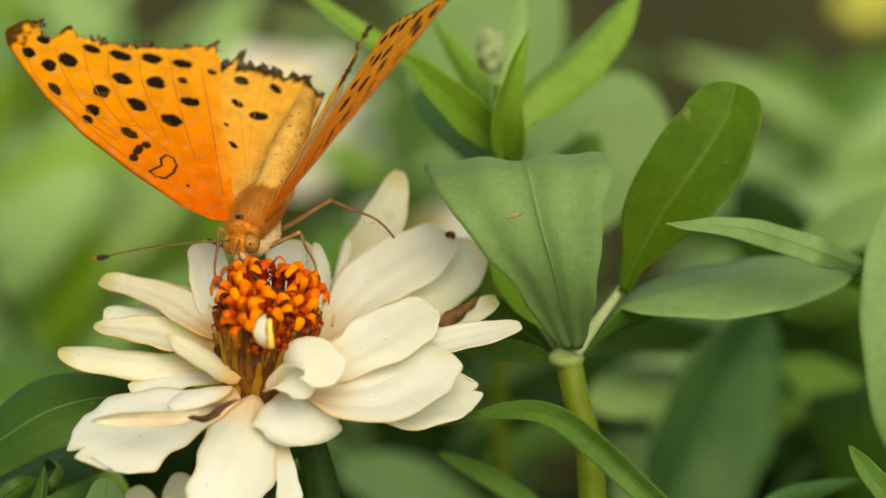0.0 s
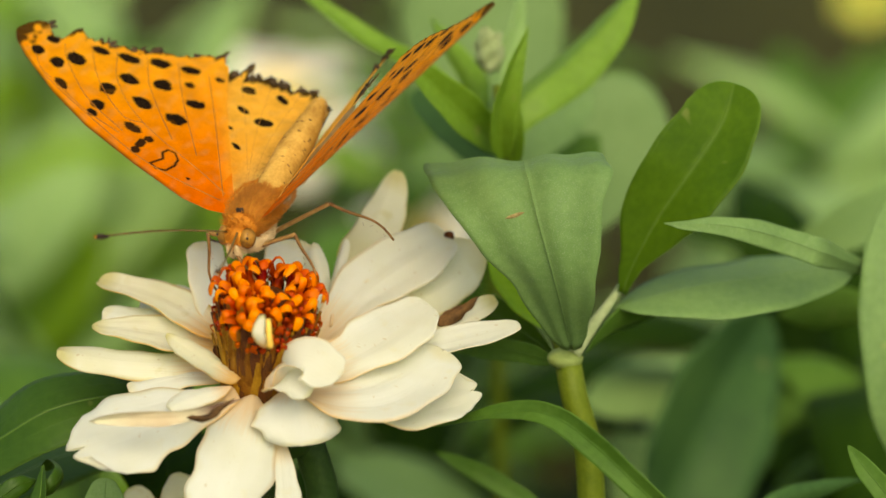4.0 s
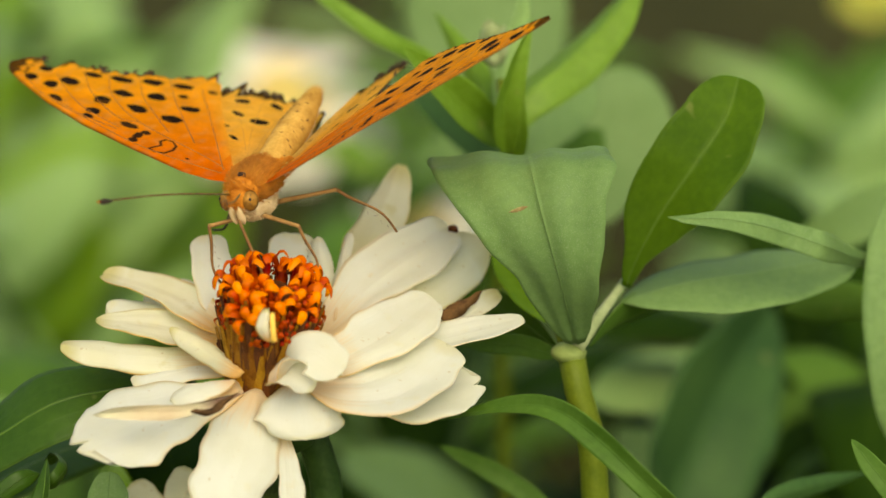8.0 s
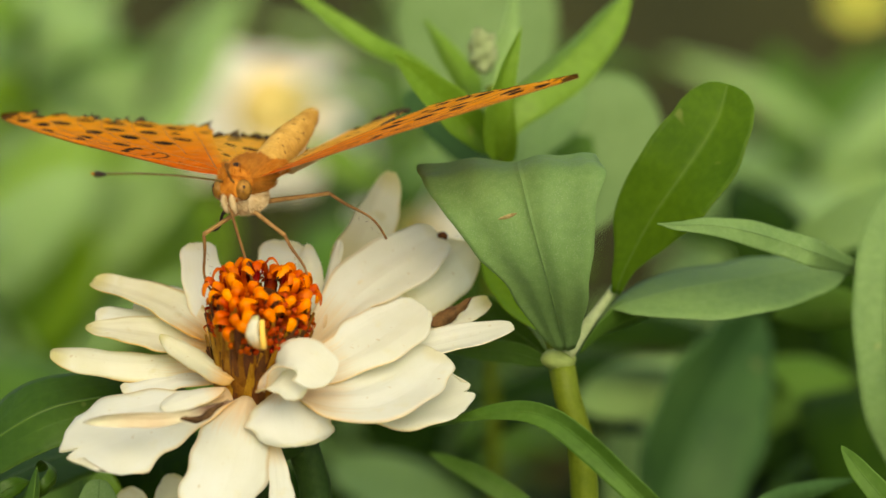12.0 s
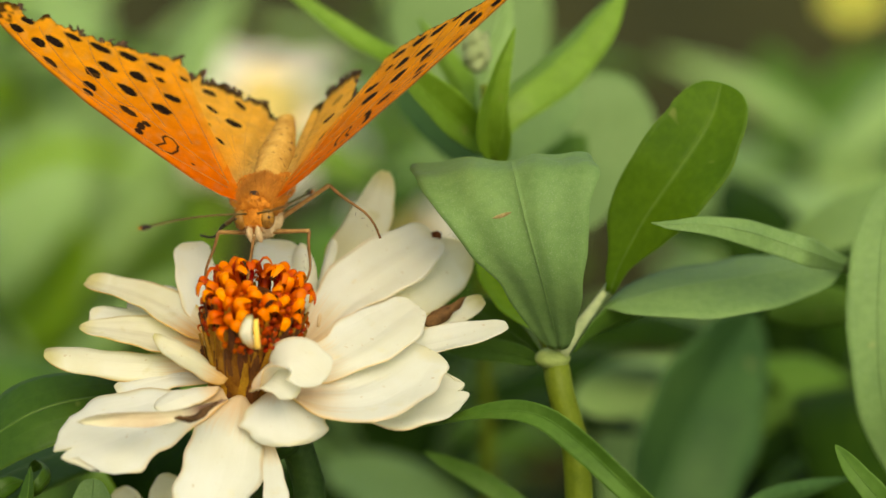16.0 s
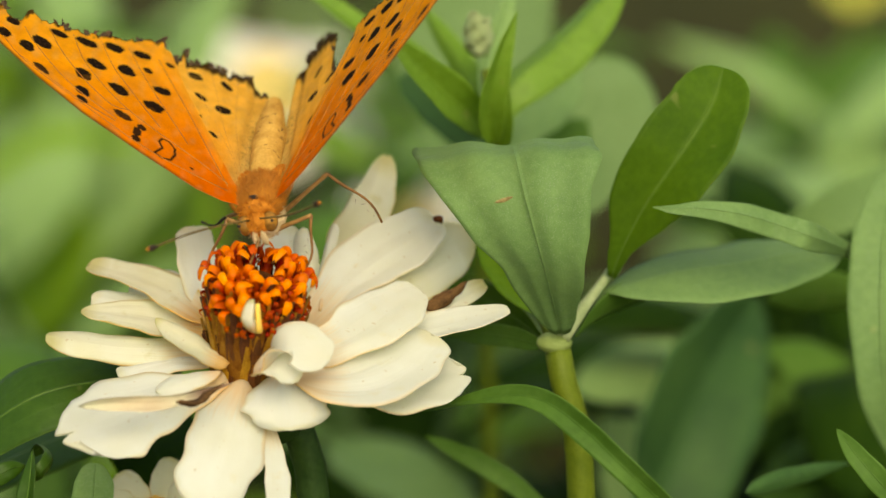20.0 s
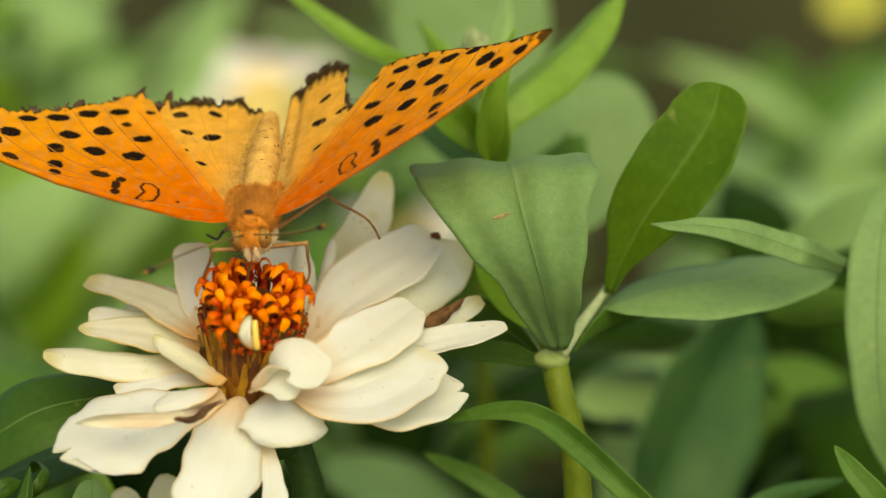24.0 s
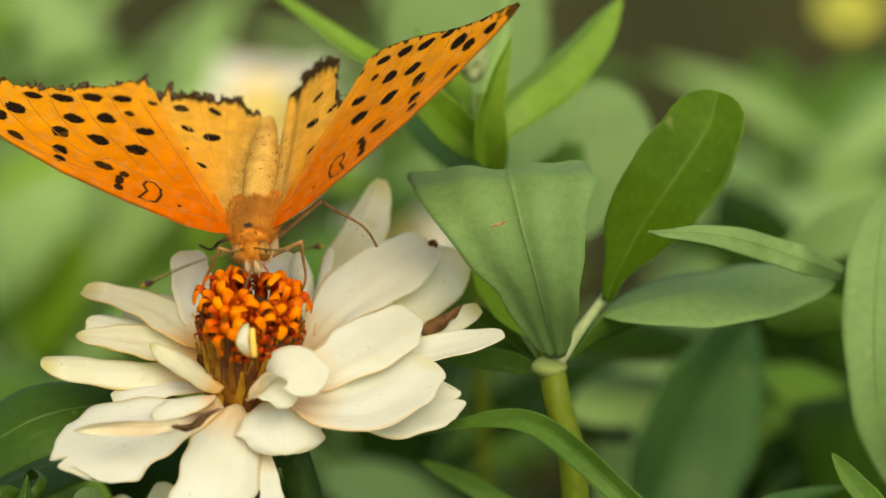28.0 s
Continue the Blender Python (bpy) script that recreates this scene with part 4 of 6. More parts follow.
leafy_shoot((0.0113, 0.1137, 0.1008), "tall pale leaf shoot behind the bud", [
    ([(0.0058, 0.1159, 0.2665), (0.0059, 0.1299, 0.2745), (0.0069, 0.1441, 0.2830), (0.0079, 0.1599, 0.2953)], (-0.0063, 0.1441, 0.2830), LEAF_SAGE, "broad", dict(cup=0.1)),
    ([(0.0194, 0.0841, 0.2679), (0.0232, 0.0972, 0.2735), (0.0268, 0.1050, 0.2796), (0.0253, 0.1120, 0.2835)], (0.0320, 0.0975, 0.2743), LEAF_SAGE, "broad", dict(cup=0.1)),
    ([(0.0074, 0.0597, 0.2876), (0.0137, 0.0661, 0.2902), (0.0212, 0.0782, 0.2934)], (0.0176, 0.0657, 0.2891), LEAF_GREY, "leaf", dict(cup=0.1)),
    ([(0.0090, 0.0594, 0.2869), (0.0028, 0.0661, 0.2902), (-0.0039, 0.0779, 0.2927)], (0.0005, 0.0655, 0.2886), LEAF_BLUE, "broad", dict(cup=0.1)),
    ([(0.0333, 0.1159, 0.2665), (0.0340, 0.1225, 0.2696), (0.0344, 0.1287, 0.2716)], (0.0327, 0.1225, 0.2696), LEAF_SAGE, "lance", dict(fold=0.2)),
    ([(0.0139, 0.0679, 0.2812), (0.0172, 0.0738, 0.2823), (0.0222, 0.0802, 0.2851)], (0.0212, 0.0732, 0.2809), LEAF_MAIN, "leaf", dict(cup=0.1)),
], [(0.0113, 0.1137, 0.1008), (0.0098, 0.1232, 0.2045), (0.0075, 0.1162, 0.2673)])


leafy_shoot((-0.1172, 0.5133, -0.0846), "tall pale shoot with narrow leaves, blurred behind", [
    ([(-0.0871, 0.4673, 0.1215), (-0.0728, 0.4863, 0.1419), (-0.0634, 0.5121, 0.1525), (-0.0520, 0.5394, 0.1668)], (-0.0628, 0.4883, 0.1468), LEAF_PALE, "lance", dict(fold=0.1)),
    ([(-0.1366, 0.5169, 0.1106), (-0.1219, 0.5377, 0.1354), (-0.1129, 0.5689, 0.1594)], (-0.1063, 0.5264, 0.1343), LEAF_PALE, "broad", dict(cup=0.1)),
    ([(-0.1208, 0.4203, 0.1119), (-0.1076, 0.4393, 0.1324), (-0.0966, 0.4675, 0.1487)], (-0.0948, 0.4279, 0.1307), LEAF_PALE, "broad", dict(cup=0.1)),
    ([(-0.1007, 0.4594, 0.1018), (-0.0865, 0.4777, 0.1206), (-0.0744, 0.5034, 0.1308)], (-0.0750, 0.4661, 0.1186), LEAF_PALE, "broad", dict(cup=0.1)),
    ([(-0.1118, 0.4343, 0.0931), (-0.1026, 0.4501, 0.1057), (-0.1007, 0.4673, 0.1215)], (-0.0911, 0.4398, 0.1068), LEAF_LIME, "broad", dict(cup=0.1)),
    ([(-0.1160, 0.6494, 0.0655), (-0.0986, 0.6881, 0.0810), (-0.0780, 0.7244, 0.0908), (-0.0523, 0.7626, 0.1054)], (-0.0877, 0.7229, 0.0873), LEAF_PALE, "leaf", dict(fold=0.1)),
    ([(-0.1253, 0.6785, 0.0569), (-0.1441, 0.7189, 0.0768), (-0.1775, 0.7592, 0.0965)], (-0.1383, 0.7207, 0.0813), LEAF_PALE, "leaf", dict(fold=0.1)),
    ([(-0.1602, 0.6748, 0.0214), (-0.1514, 0.7092, 0.0532), (-0.1442, 0.7405, 0.0773), (-0.1398, 0.7841, 0.1051)], (-0.1644, 0.7274, 0.0715), LEAF_LIME, "broad", dict(cup=0.1)),
    ([(-0.0839, 0.6353, 0.0037), (-0.0816, 0.6662, 0.0270), (-0.0735, 0.6941, 0.0425)], (-0.0929, 0.6683, 0.0322), LEAF_LIME, "leaf", dict(cup=0.1)),
    ([(-0.1022, 0.5120, 0.0724), (-0.1000, 0.5322, 0.0957), (-0.0978, 0.5508, 0.1149), (-0.0955, 0.5784, 0.1299)], (-0.1122, 0.5371, 0.1078), LEAF_PALE, "broad", dict(cup=0.1)),
    ([(-0.1131, 0.4844, 0.0842), (-0.1159, 0.5019, 0.1008), (-0.1203, 0.5208, 0.1207), (-0.1232, 0.5386, 0.1382)], (-0.1315, 0.5172, 0.1119), LEAF_LIME, "broad", dict(cup=0.1)),
    ([(-0.0888, 0.5359, 0.0514), (-0.0830, 0.5539, 0.0692), (-0.0752, 0.5820, 0.0854)], (-0.0922, 0.5564, 0.0754), LEAF_YOUNG, "broad", dict(cup=0.1)),
    ([(-0.1126, 0.5491, 0.0308), (-0.1189, 0.5724, 0.0616), (-0.1317, 0.6052, 0.0896), (-0.1488, 0.6252, 0.1123)], (-0.1103, 0.5801, 0.0806), LEAF_LIME, "leaf", dict(fold=0.1)),
    ([(-0.1090, 0.5804, 0.0280), (-0.1040, 0.6133, 0.0562), (-0.0904, 0.6529, 0.0739)], (-0.1111, 0.6147, 0.0595), LEAF_YOUNG, "leaf", dict(fold=0.1)),
    ([(-0.1191, 0.5255, 0.0524), (-0.1307, 0.5329, 0.0707), (-0.1488, 0.5378, 0.0829)], (-0.1274, 0.5372, 0.0814), LEAF_LIME, "leaf", dict(fold=0.1)),
    ([(-0.1020, 0.5765, 0.0183), (-0.0862, 0.6053, 0.0364), (-0.0813, 0.6426, 0.0485)], (-0.0951, 0.6080, 0.0430), LEAF_YOUNG, "leaf", dict(fold=0.1)),
], [(-0.1172, 0.5133, -0.0846), (-0.1197, 0.6151, -0.0194), (-0.1117, 0.6846, 0.0723)], mat=STEM)

leafy_shoot((0.0941, 0.4122, -0.0411), "pale leafy shoot blurred behind the upright leaf", [
    ([(0.0833, 0.3396, 0.1262), (0.0811, 0.3782, 0.1415), (0.0705, 0.4045, 0.1533), (0.0608, 0.4253, 0.1514)], (0.0848, 0.3951, 0.1568), LEAF_PALE, "broad", dict(cup=0.1)),
    ([(0.0865, 0.3669, 0.1137), (0.0970, 0.3987, 0.1390), (0.1121, 0.4368, 0.1533)], (0.0908, 0.4232, 0.1461), LEAF_PALE, "leaf", dict(cup=0.1)),
    ([(0.1048, 0.5019, 0.1010), (0.1054, 0.5313, 0.1205), (0.0996, 0.5692, 0.1341)], (0.1167, 0.5319, 0.1220), LEAF_MAIN, "leaf", dict(cup=0.1)),
    ([(0.1063, 0.5007, 0.0981), (0.1199, 0.5325, 0.1235), (0.1386, 0.5688, 0.1333)], (0.1304, 0.5295, 0.1160), LEAF_MAIN, "leaf", dict(cup=0.1)),
    ([(0.0849, 0.2596, 0.1954), (0.0734, 0.2720, 0.1994), (0.0598, 0.2828, 0.1993)], (0.0696, 0.2508, 0.2002), LEAF_PALE, "broad", dict(cup=0.1)),
], [(0.0941, 0.4122, -0.0411), (0.0865, 0.3568, 0.0885), (0.1006, 0.4891, 0.1225)])


def small_zinnia(at, centre, radius, tip, label, lean, seed, petals=11, mat=None, droop=0.0, wide=0.36):
    """Another white zinnia: a ring of petals round a yellow disc on a long stem."""
    z = thing("zinnia_flower", at, label, "flower", "white zinnias further back")
    rnd = random.Random(seed)
    c = Vector(centre)
    ax = Vector(lean).normalized()
    x = ax.orthogonal().normalized()
    y = ax.cross(x)
    stalk("stem", [at, (Vector(at) + c) / 2 + Vector((0.006, 0.004, 0)), c - ax * 0.003], 0.0018, 0.0016, z, STEM, 12, 8)
    for i in range(petals):
        a = 2 * math.pi * (i + rnd.uniform(-0.2, 0.2)) / petals
        d = x * math.cos(a) + y * math.sin(a)
        r = radius * rnd.uniform(0.88, 1.08)
        rise = rnd.uniform(-0.1, 0.12)
        w = d.cross(ax) * radius * rnd.uniform(0.23, 0.3)
        mid = c + d * r * 0.55 + ax * radius * (0.08 + rise * 0.4)
        blade("petal", [c + d * radius * 0.15, mid, c + d * r + ax * radius * (rise - droop)], mid + w, z, mat or PETAL_FAR, "wide_petal", cup=0.15, nl=14, nw=8, seed=i + seed, thick=0.0004)
    turn = Matrix((x, y, ax)).transposed()
    part("disc", lump_mesh("disc", c + ax * 0.002 - z.location, (radius * wide, radius * wide, radius * tip), YELLOW if mat is YELLOW else GOLD if mat else DOME, turn, 18, 10, 0.08, seed), z, "raised yellow flower disc")
    return z


small_zinnia((-0.0477, 0.4897, -0.0896), (-0.0463, 0.5429, 0.1219), 0.0295, 0.45, "white zinnia with a yellow disc, blurred behind the butterfly", (0.03, -0.6, 0.8), 3, 9, None, 0.1, 0.4)
small_zinnia((-0.0006, 0.4036, -0.0357), (-0.0050, 0.4462, 0.1231), 0.017, 0.35, "small white zinnia half hidden behind petals", (0.2, -0.5, 0.8), 8, 9)
small_zinnia((-0.0397, 0.0134, 0.1730), (-0.0333, -0.0039, 0.2636), 0.0078, 0.2, "cream zinnia low under the white flower", (-0.1, -0.75, 0.65), 12, 10, PETAL_AGED)
small_zinnia((0.1387, 0.5758, -0.1436), (0.1261, 0.5841, 0.1439), 0.0105, 0.6, "half open yellow-green flower far back in the bed", (0, -0.5, 0.8), 15, 9, YELLOW)


def bed_plant(seed, mats, height):
    """A bushy bed plant with pairs of leaves up its stem."""
    rnd = random.Random(seed)
    s = thing("bed_plant", (0, 0, 0), "leafy green zinnia plant, out of focus in the bed", "plant", "bed plants behind")
    pts = [Vector((0, 0, 0)), Vector((rnd.uniform(-0.02, 0.02), rnd.uniform(-0.02, 0.02), height * 0.5)), Vector((rnd.uniform(-0.03, 0.03), rnd.uniform(-0.03, 0.03), height))]
    stalk("stem", pts, 0.003, 0.0015, s, STEM_DARK, 8, 6)
    line = curve_through(pts, 20)
    for i in range(22):
        k = 0.15 + 0.85 * i / 21
        p = line[min(20, int(k * 20))]
        a = (i % 2) * math.pi + (i // 2) * 1.35 + rnd.uniform(-0.3, 0.3)
        d = Vector((math.cos(a), math.sin(a), 0))
        ln = rnd.uniform(0.05, 0.085) * (1.15 - 0.45 * k)
        lift = rnd.uniform(0.3, 0.9)
        mid = p + d * ln * 0.5 + Vector((0, 0, ln * 0.5 * lift))
        tip = p + d * ln + Vector((0, 0, ln * (lift - rnd.uniform(0.2, 0.6))))
        side = d.cross(Vector((0, 0, 1))) * ln * rnd.uniform(0.14, 0.22)
        blade("leaf", [p, mid, tip], mid + side, s, mats[rnd.randrange(len(mats))], "leaf", fold=0.15, nl=10, nw=4, seed=seed * 40 + i, thick=0.0004)
    return s


# the last kind carries the bed's shade in its leaf colour
KINDS = [bed_plant(101, (LEAF_PALE, LEAF_PALE, LEAF_LIME), 0.27), bed_plant(102, (LEAF_MAIN, LEAF_PALE, LEAF_YOUNG), 0.25),
         bed_plant(103, (LEAF_GREY, LEAF_PALE, LEAF_MAIN), 0.26), bed_plant(104, (LEAF_LOW_SHADED, LEAF_LOW_SHADED, LEAF_LOW_SHADED, LEAF_DARK), 0.2)]

HEIGHTS = (0.27, 0.25, 0.26, 0.2)


def plant_bed():
    rnd = random.Random(77)
    rows = []
    for j in range(7):
        for i in range(-4, 5):
            y = 0.16 + j * 0.115 + rnd.uniform(-0.03, 0.03)
            x = i * (0.075 + j * 0.012) + rnd.uniform(-0.025, 0.025)
            rows.append((x, y, j))
    # extra plants of the shade-coloured kind, near and to the right
    rows += [(0.05 + 0.022 * i + rnd.uniform(-0.01, 0.01), 0.13 + 0.05 * (i % 3), 0) for i in range(8)]
    used = set()
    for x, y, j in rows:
        # near rows: the darkest kind stands in for shade between the plants
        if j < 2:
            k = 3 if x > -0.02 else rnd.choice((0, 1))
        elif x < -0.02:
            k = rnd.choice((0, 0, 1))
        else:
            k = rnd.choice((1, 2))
        far = y + 0.37
        gap = -0.118 < x / far < -0.015 or 0.03 < x / far < 0.085
        if j < 2:
            drop = rnd.uniform(22.0, 25.0)
        elif gap:
            drop = rnd.uniform(20.5, 22.0)
        elif x / far >= 0.085:
            drop = rnd.uniform(19.0, 20.5)
        else:
            drop = rnd.uniform(17.0, 19.5)
        z = 0.45 - far * math.tan(radians(drop)) - HEIGHTS[k]
        if z < -HEIGHTS[k] + 0.03:
            continue
        m = Matrix.Translation((x, y, z)) @ Matrix.Rotation(rnd.uniform(0, 6.28), 4, "Z")
        if k not in used:
            used.add(k)
            KINDS[k].matrix_basis = m
        else:
            copy_thing(KINDS[k], m)


plant_bed()


# ---------------------------------------------------------------- the butterfly
HINGE_X, HINGE_Z = 0.00154, 0.00098


def table(pairs, u):
    """Straight from place to place of a short outline."""
    for (a, b), (c, d) in zip(pairs, pairs[1:]):
        if u <= c:
            return b + (d - b) * (u - a) / max(c - a, 1e-9) if u > a else b
    return pairs[-1][1]


COSTA = [(0, -2.5), (3, -3.8), (6.5, -4.1), (14, -2.6), (22, -0.3), (28.5, 2.8), (34.5, 6.7), (37, 8.8), (38, 10.2)]
FORE_EDGE_WORN = [(0, -1.6), (2.6, 1.6), (6.9, 8.8), (10.9, 15.3), (13.6, 21.0), (15.3, 22.7), (17.5, 21.0), (20, 18.9), (23.4, 16.5), (26, 15.5), (29.4, 14.4),
                  (30.2, 14.3), (31.6, 15.6), (32.1, 14.6), (32.4, 12.2), (33.4, 11.9), (34.3, 12.5), (35.2, 14.0), (36.4, 13.8), (37.4, 12.4), (38, 10.6)]
FORE_EDGE_WHOLE = [(0, -1.6), (2.6, 1.6), (6.9, 8.8), (10.9, 14.6), (13.2, 18.2), (14.4, 20.4), (16.5, 20.5), (20, 18.9), (24, 16.6), (28.6, 13.3), (32.6, 11.5), (36.6, 10.7), (37.6, 10.2), (38, 10.0)]
HIND_TOP = [(-2, 5.0), (-1, 2.0), (0, -1.0), (2.6, 0.2), (6.9, 6.5), (10.9, 13.0), (13.6, 18.6)]
HIND_EDGE_WORN = [(-2, 17.0), (0, 23.0), (1.5, 24.0), (3.2, 24.7), (5.0, 24.4), (6.0, 23.5), (8.1, 23.0), (11.3, 22.0), (11.7, 23.8), (12.1, 23.6), (12.4, 21.6), (13.6, 20.4)]
HIND_EDGE_TORN = [(-2, 18.0), (0, 26.2), (2.4, 28.8), (5.7, 29.2), (8.2, 27.3), (8.5, 26.2), (8.8, 20.0), (10.2, 14.6), (13.6, 19.0)]
# spots: out, back, half length, half width, slant
FORE_SPOTS = [(29.2, 10.0, 1.05, 0.85, 20), (30.8, 7.9, 0.8, 0.7, 20), (27.6, 13.2, 0.95, 0.5, -10), (24.1, 14.2, 1.1, 0.6, -10), (20.7, 15.9, 1.1, 0.65, -20),
              (17.1, 17.4, 1.0, 0.55, -25), (33.9, 8.6, 0.8, 0.6, 30), (33.3, 11.3, 0.7, 0.45, 0), (23.4, 7.4, 0.85, 0.8, 30), (22.2, 10.8, 1.0, 0.75, 0),
              (18.45, 12.6, 0.95, 0.85, 0), (18.7, 7.85, 1.1, 0.7, 10), (14.0, 7.9, 1.1, 0.75, -15), (13.6, 12.1, 1.0, 0.6, -25), (22.8, 4.1, 0.85, 0.65, 20), (22.6, 2.3, 0.6, 0.45, 20)]
FORE_MARKS = [(17.4, 3.1, 1.0, 0.6, 5), (14.75, 2.5, 0.55, 0.5, 0), (15.2, 1.2, 0.5, 0.75, 0), (15.1, -0.3, 0.5, 0.5, 10), (28.3, 4.7, 1.0, 0.5, 30), (15.9, 14.9, 0.5, 0.4, 0), (13.4, 18.2, 0.5, 0.4, 0),
              (7.6, -0.6, 0.22, 0.18, 0)]
HIND_SPOTS = [(9.9, 19.5, 0.8, 0.6, 0), (5.4, 15.2, 1.0, 0.55, -30), (5.7, 20.7, 0.7, 0.45, 10), (8.6, 15.6, 0.75, 0.4, 10), (6.0, 8.8, 0.55, 0.3, 20), (8.3, 11.5, 0.35, 0.2, 0), (12.9, 18.0, 0.5, 0.4, 0)]


FORE_VEINS = [((18.0, 1.7), (24.2, 4.2), (29.9, 8.9), (31.8, 11.6)), ((16.9, 4.8), (19.3, 4.2), (25.1, 8.2), (29.0, 13.4)), ((2.8, 0.0), (7.0, 1.5), (16.9, 4.8), (22.9, 9.2), (26.0, 14.4)),
              ((12.6, 4.4), (19.1, 10.7), (22.6, 15.9)), ((8.8, 3.7), (14.6, 11.0), (19.0, 17.4)), ((2.8, -0.5), (9.8, 10.4), (15.0, 18.2)),
              ((2.7, -1.4), (11.5, -1.6), (19.2, 0.3), (30.2, 4.6), (33.8, 7.9)), ((18.1, 1.1), (22.7, 1.9), (26.4, 3.3), (30.9, 5.3))]
HIND_VEINS = [((0.8, 0.0), (3.2, 6.5), (11.4, 20.5)), ((1.6, 3.5), (5.0, 12.0), (8.0, 22.0)), ((1.4, 4.0), (3.4, 13.0), (4.4, 23.0)), ((1.0, 4.0), (1.6, 14.0), (1.8, 22.0))]


def spot_depth(spots, u, v):
    """How dark the marks make the wing at this place."""
    d = 0.0
    wob = 0.28 * noise.noise((u * 1.3, v * 1.3, 1.7)) + 0.2 * noise.noise((u * 4, v * 4, 5.1))
    for cu, cv, a, b, slant in spots:
        du, dv = u - cu, v - cv
        if abs(du) < 2 and abs(dv) < 2:
            c, s = math.cos(radians(slant)), math.sin(radians(slant))
            r = math.hypot((du * c + dv * s) / a, (dv * c - du * s) / b) + wob
            d = max(d, min(1.0, max(0.0, (1.34 - r) / 0.16)))
    return d


LOOP = [(11.1, 2.5), (12.0, 2.4), (12.3, 1.5), (11.7, 0.5), (12.5, -1.3), (11.5, -1.6), (10.4, -1.2), (10.0, 0.3), (10.2, 1.6), (11.1, 2.5)]


def loop_mark(u, v):
    """The thin crooked loop near the front edge."""
    near = 9.0
    for k, ((a, b), (c, d)) in enumerate(zip(LOOP, LOOP[1:])):
        q = max(0.0, min(1.0, ((u - a) * (c - a) + (v - b) * (d - b)) / ((c - a) ** 2 + (d - b) ** 2)))
        near = min(near, math.hypot(u - a - q * (c - a), v - b - q * (d - b)) + (0.05 if k in (0, 8) else 0.0))
    return 0.97 * max(0.0, min(1.0, (0.22 - near) / 0.1))


def mix3(a, b, k):
    return tuple(x + (y - x) * k for x, y in zip(a, b))


def wing_colour(kind, u, v, lo, hi, worn):
    n = noise.noise((u * 0.35, v * 0.35, 9.0)) * 0.5 + 0.5
    frayed = max(0.0, noise.noise((u * 3.1, v * 3.1, 6.0)))
    dark = (0.014 + 0.05 * frayed, 0.007 + 0.028 * frayed, 0.004 + 0.016 * frayed)
    if kind == "fore":
        reach = min(1.0, math.hypot(u, v + 2) / 30)
        base = mix3((0.74, 0.135, 0.003), (0.87, 0.38, 0.02), reach)
        front = max(0.0, 1 - (v - lo) / (5.0 + 0.1 * u)) * (1 - 0.6 * reach)
        base = mix3(base, (0.76, 0.14, 0.005), 0.6 * front)
        base = mix3(base, (0.88, 0.42, 0.045), 0.5 * max(0.0, min(1.0, (v - 6) / 12)))
        d = max(spot_depth(FORE_SPOTS, u, v), 0.96 * spot_depth(FORE_MARKS, u, v), loop_mark(u, v) if u < 14 else 0.0)
        clump = max(0.0, noise.noise((u * 0.8, 2.0 + worn, 8.0)) + 0.4 * noise.noise((u * 2.3, v * 1.5, 2.0)))
        rim = max(0.0, 1 - (hi - v) / (0.22 + 2.6 * clump + 0.15 * noise.noise((u * 3.0, v * 3.0, 1.0)))) if u > 14.5 else 0.0
        d = max(d, min(0.93, rim * 2.2))
        blot = noise.noise((u * 1.1, v * 1.1, 2.2))
        d = max(d, min(1.0, max(0.0, (u - 35.2 + 2.4 * blot) / 1.3)) * 0.9)
        base = mix3(base, (0.88, 0.46, 0.06), 0.7 * max(0.0, min(1.0, 1 - (hi - v) / 3.5)) * (1.0 if 4 < u < 15 else 0.35))
        d = max(d, 0.8 * max(0.0, 1 - (v - lo) / 0.55) * min(1.0, max(0.0, (u - 3) / 8)))
    else:
        base = mix3((0.84, 0.36, 0.04), (0.88, 0.49, 0.09), min(1.0, v / 14))
        base = mix3(base, (0.74, 0.56, 0.3), min(1.0, max(0.0, -u) * 1.2))
        furry = max(0.0, 1 - u / 4.2) * max(0.0, 1 - v / 26)
        base = mix3(base, (0.62, 0.44, 0.2), min(1.0, furry * 1.3))
        d = spot_depth(HIND_SPOTS, u, v)
        fleck = noise.noise((u * 5.0, v * 2.6, 4.4))
        d = max(d, 0.6 * min(1.0, max(0.0, (fleck - 0.28) / 0.15)) * min(1.0, max(0.0, 1 - u / 3.2)) * (1.0 if v < 17 else 0.3))
        band = 2.2 if worn else 5.0
        rim = max(0.0, 1 - (hi - v) / (band * (0.3 + 1.5 * max(0.0, noise.noise((u * 0.9, 6.0, 8.0)) * 0.6 + 0.4) ** 1.5 + 0.25 * noise.noise((u * 2.8, v * 2.8, 4.0)))))
        d = max(d, min(0.95, rim * 2.0))
    faded = mix3(base, (0.6, 0.42, 0.26), 0.28 * max(0.0, noise.noise((u * 0.9, v * 0.6, 3.0))))
    return mix3(faded, dark, d * (1.0 if n > 0.3 else 0.93))


def hind_height(u, v, span):
    """The hindwing's relief: folds beside the abdomen that flatten outwards."""
    fold = max(0.0, 1 - max(u, 0.0) / 4.5) * min(1.0, max(0.0, v - 3) / 6)
    hang = 0.85 * min(0.0, u) * min(1.0, max(0.0, v - 4) / 4)
    return hang + 0.35 * math.sin(max(0.0, min(1.0, u / span)) * math.pi) - 0.28 + 0.06 * math.sin(u * 2.2) + 0.3 * fold * math.sin(u * 2.6 + 0.8)


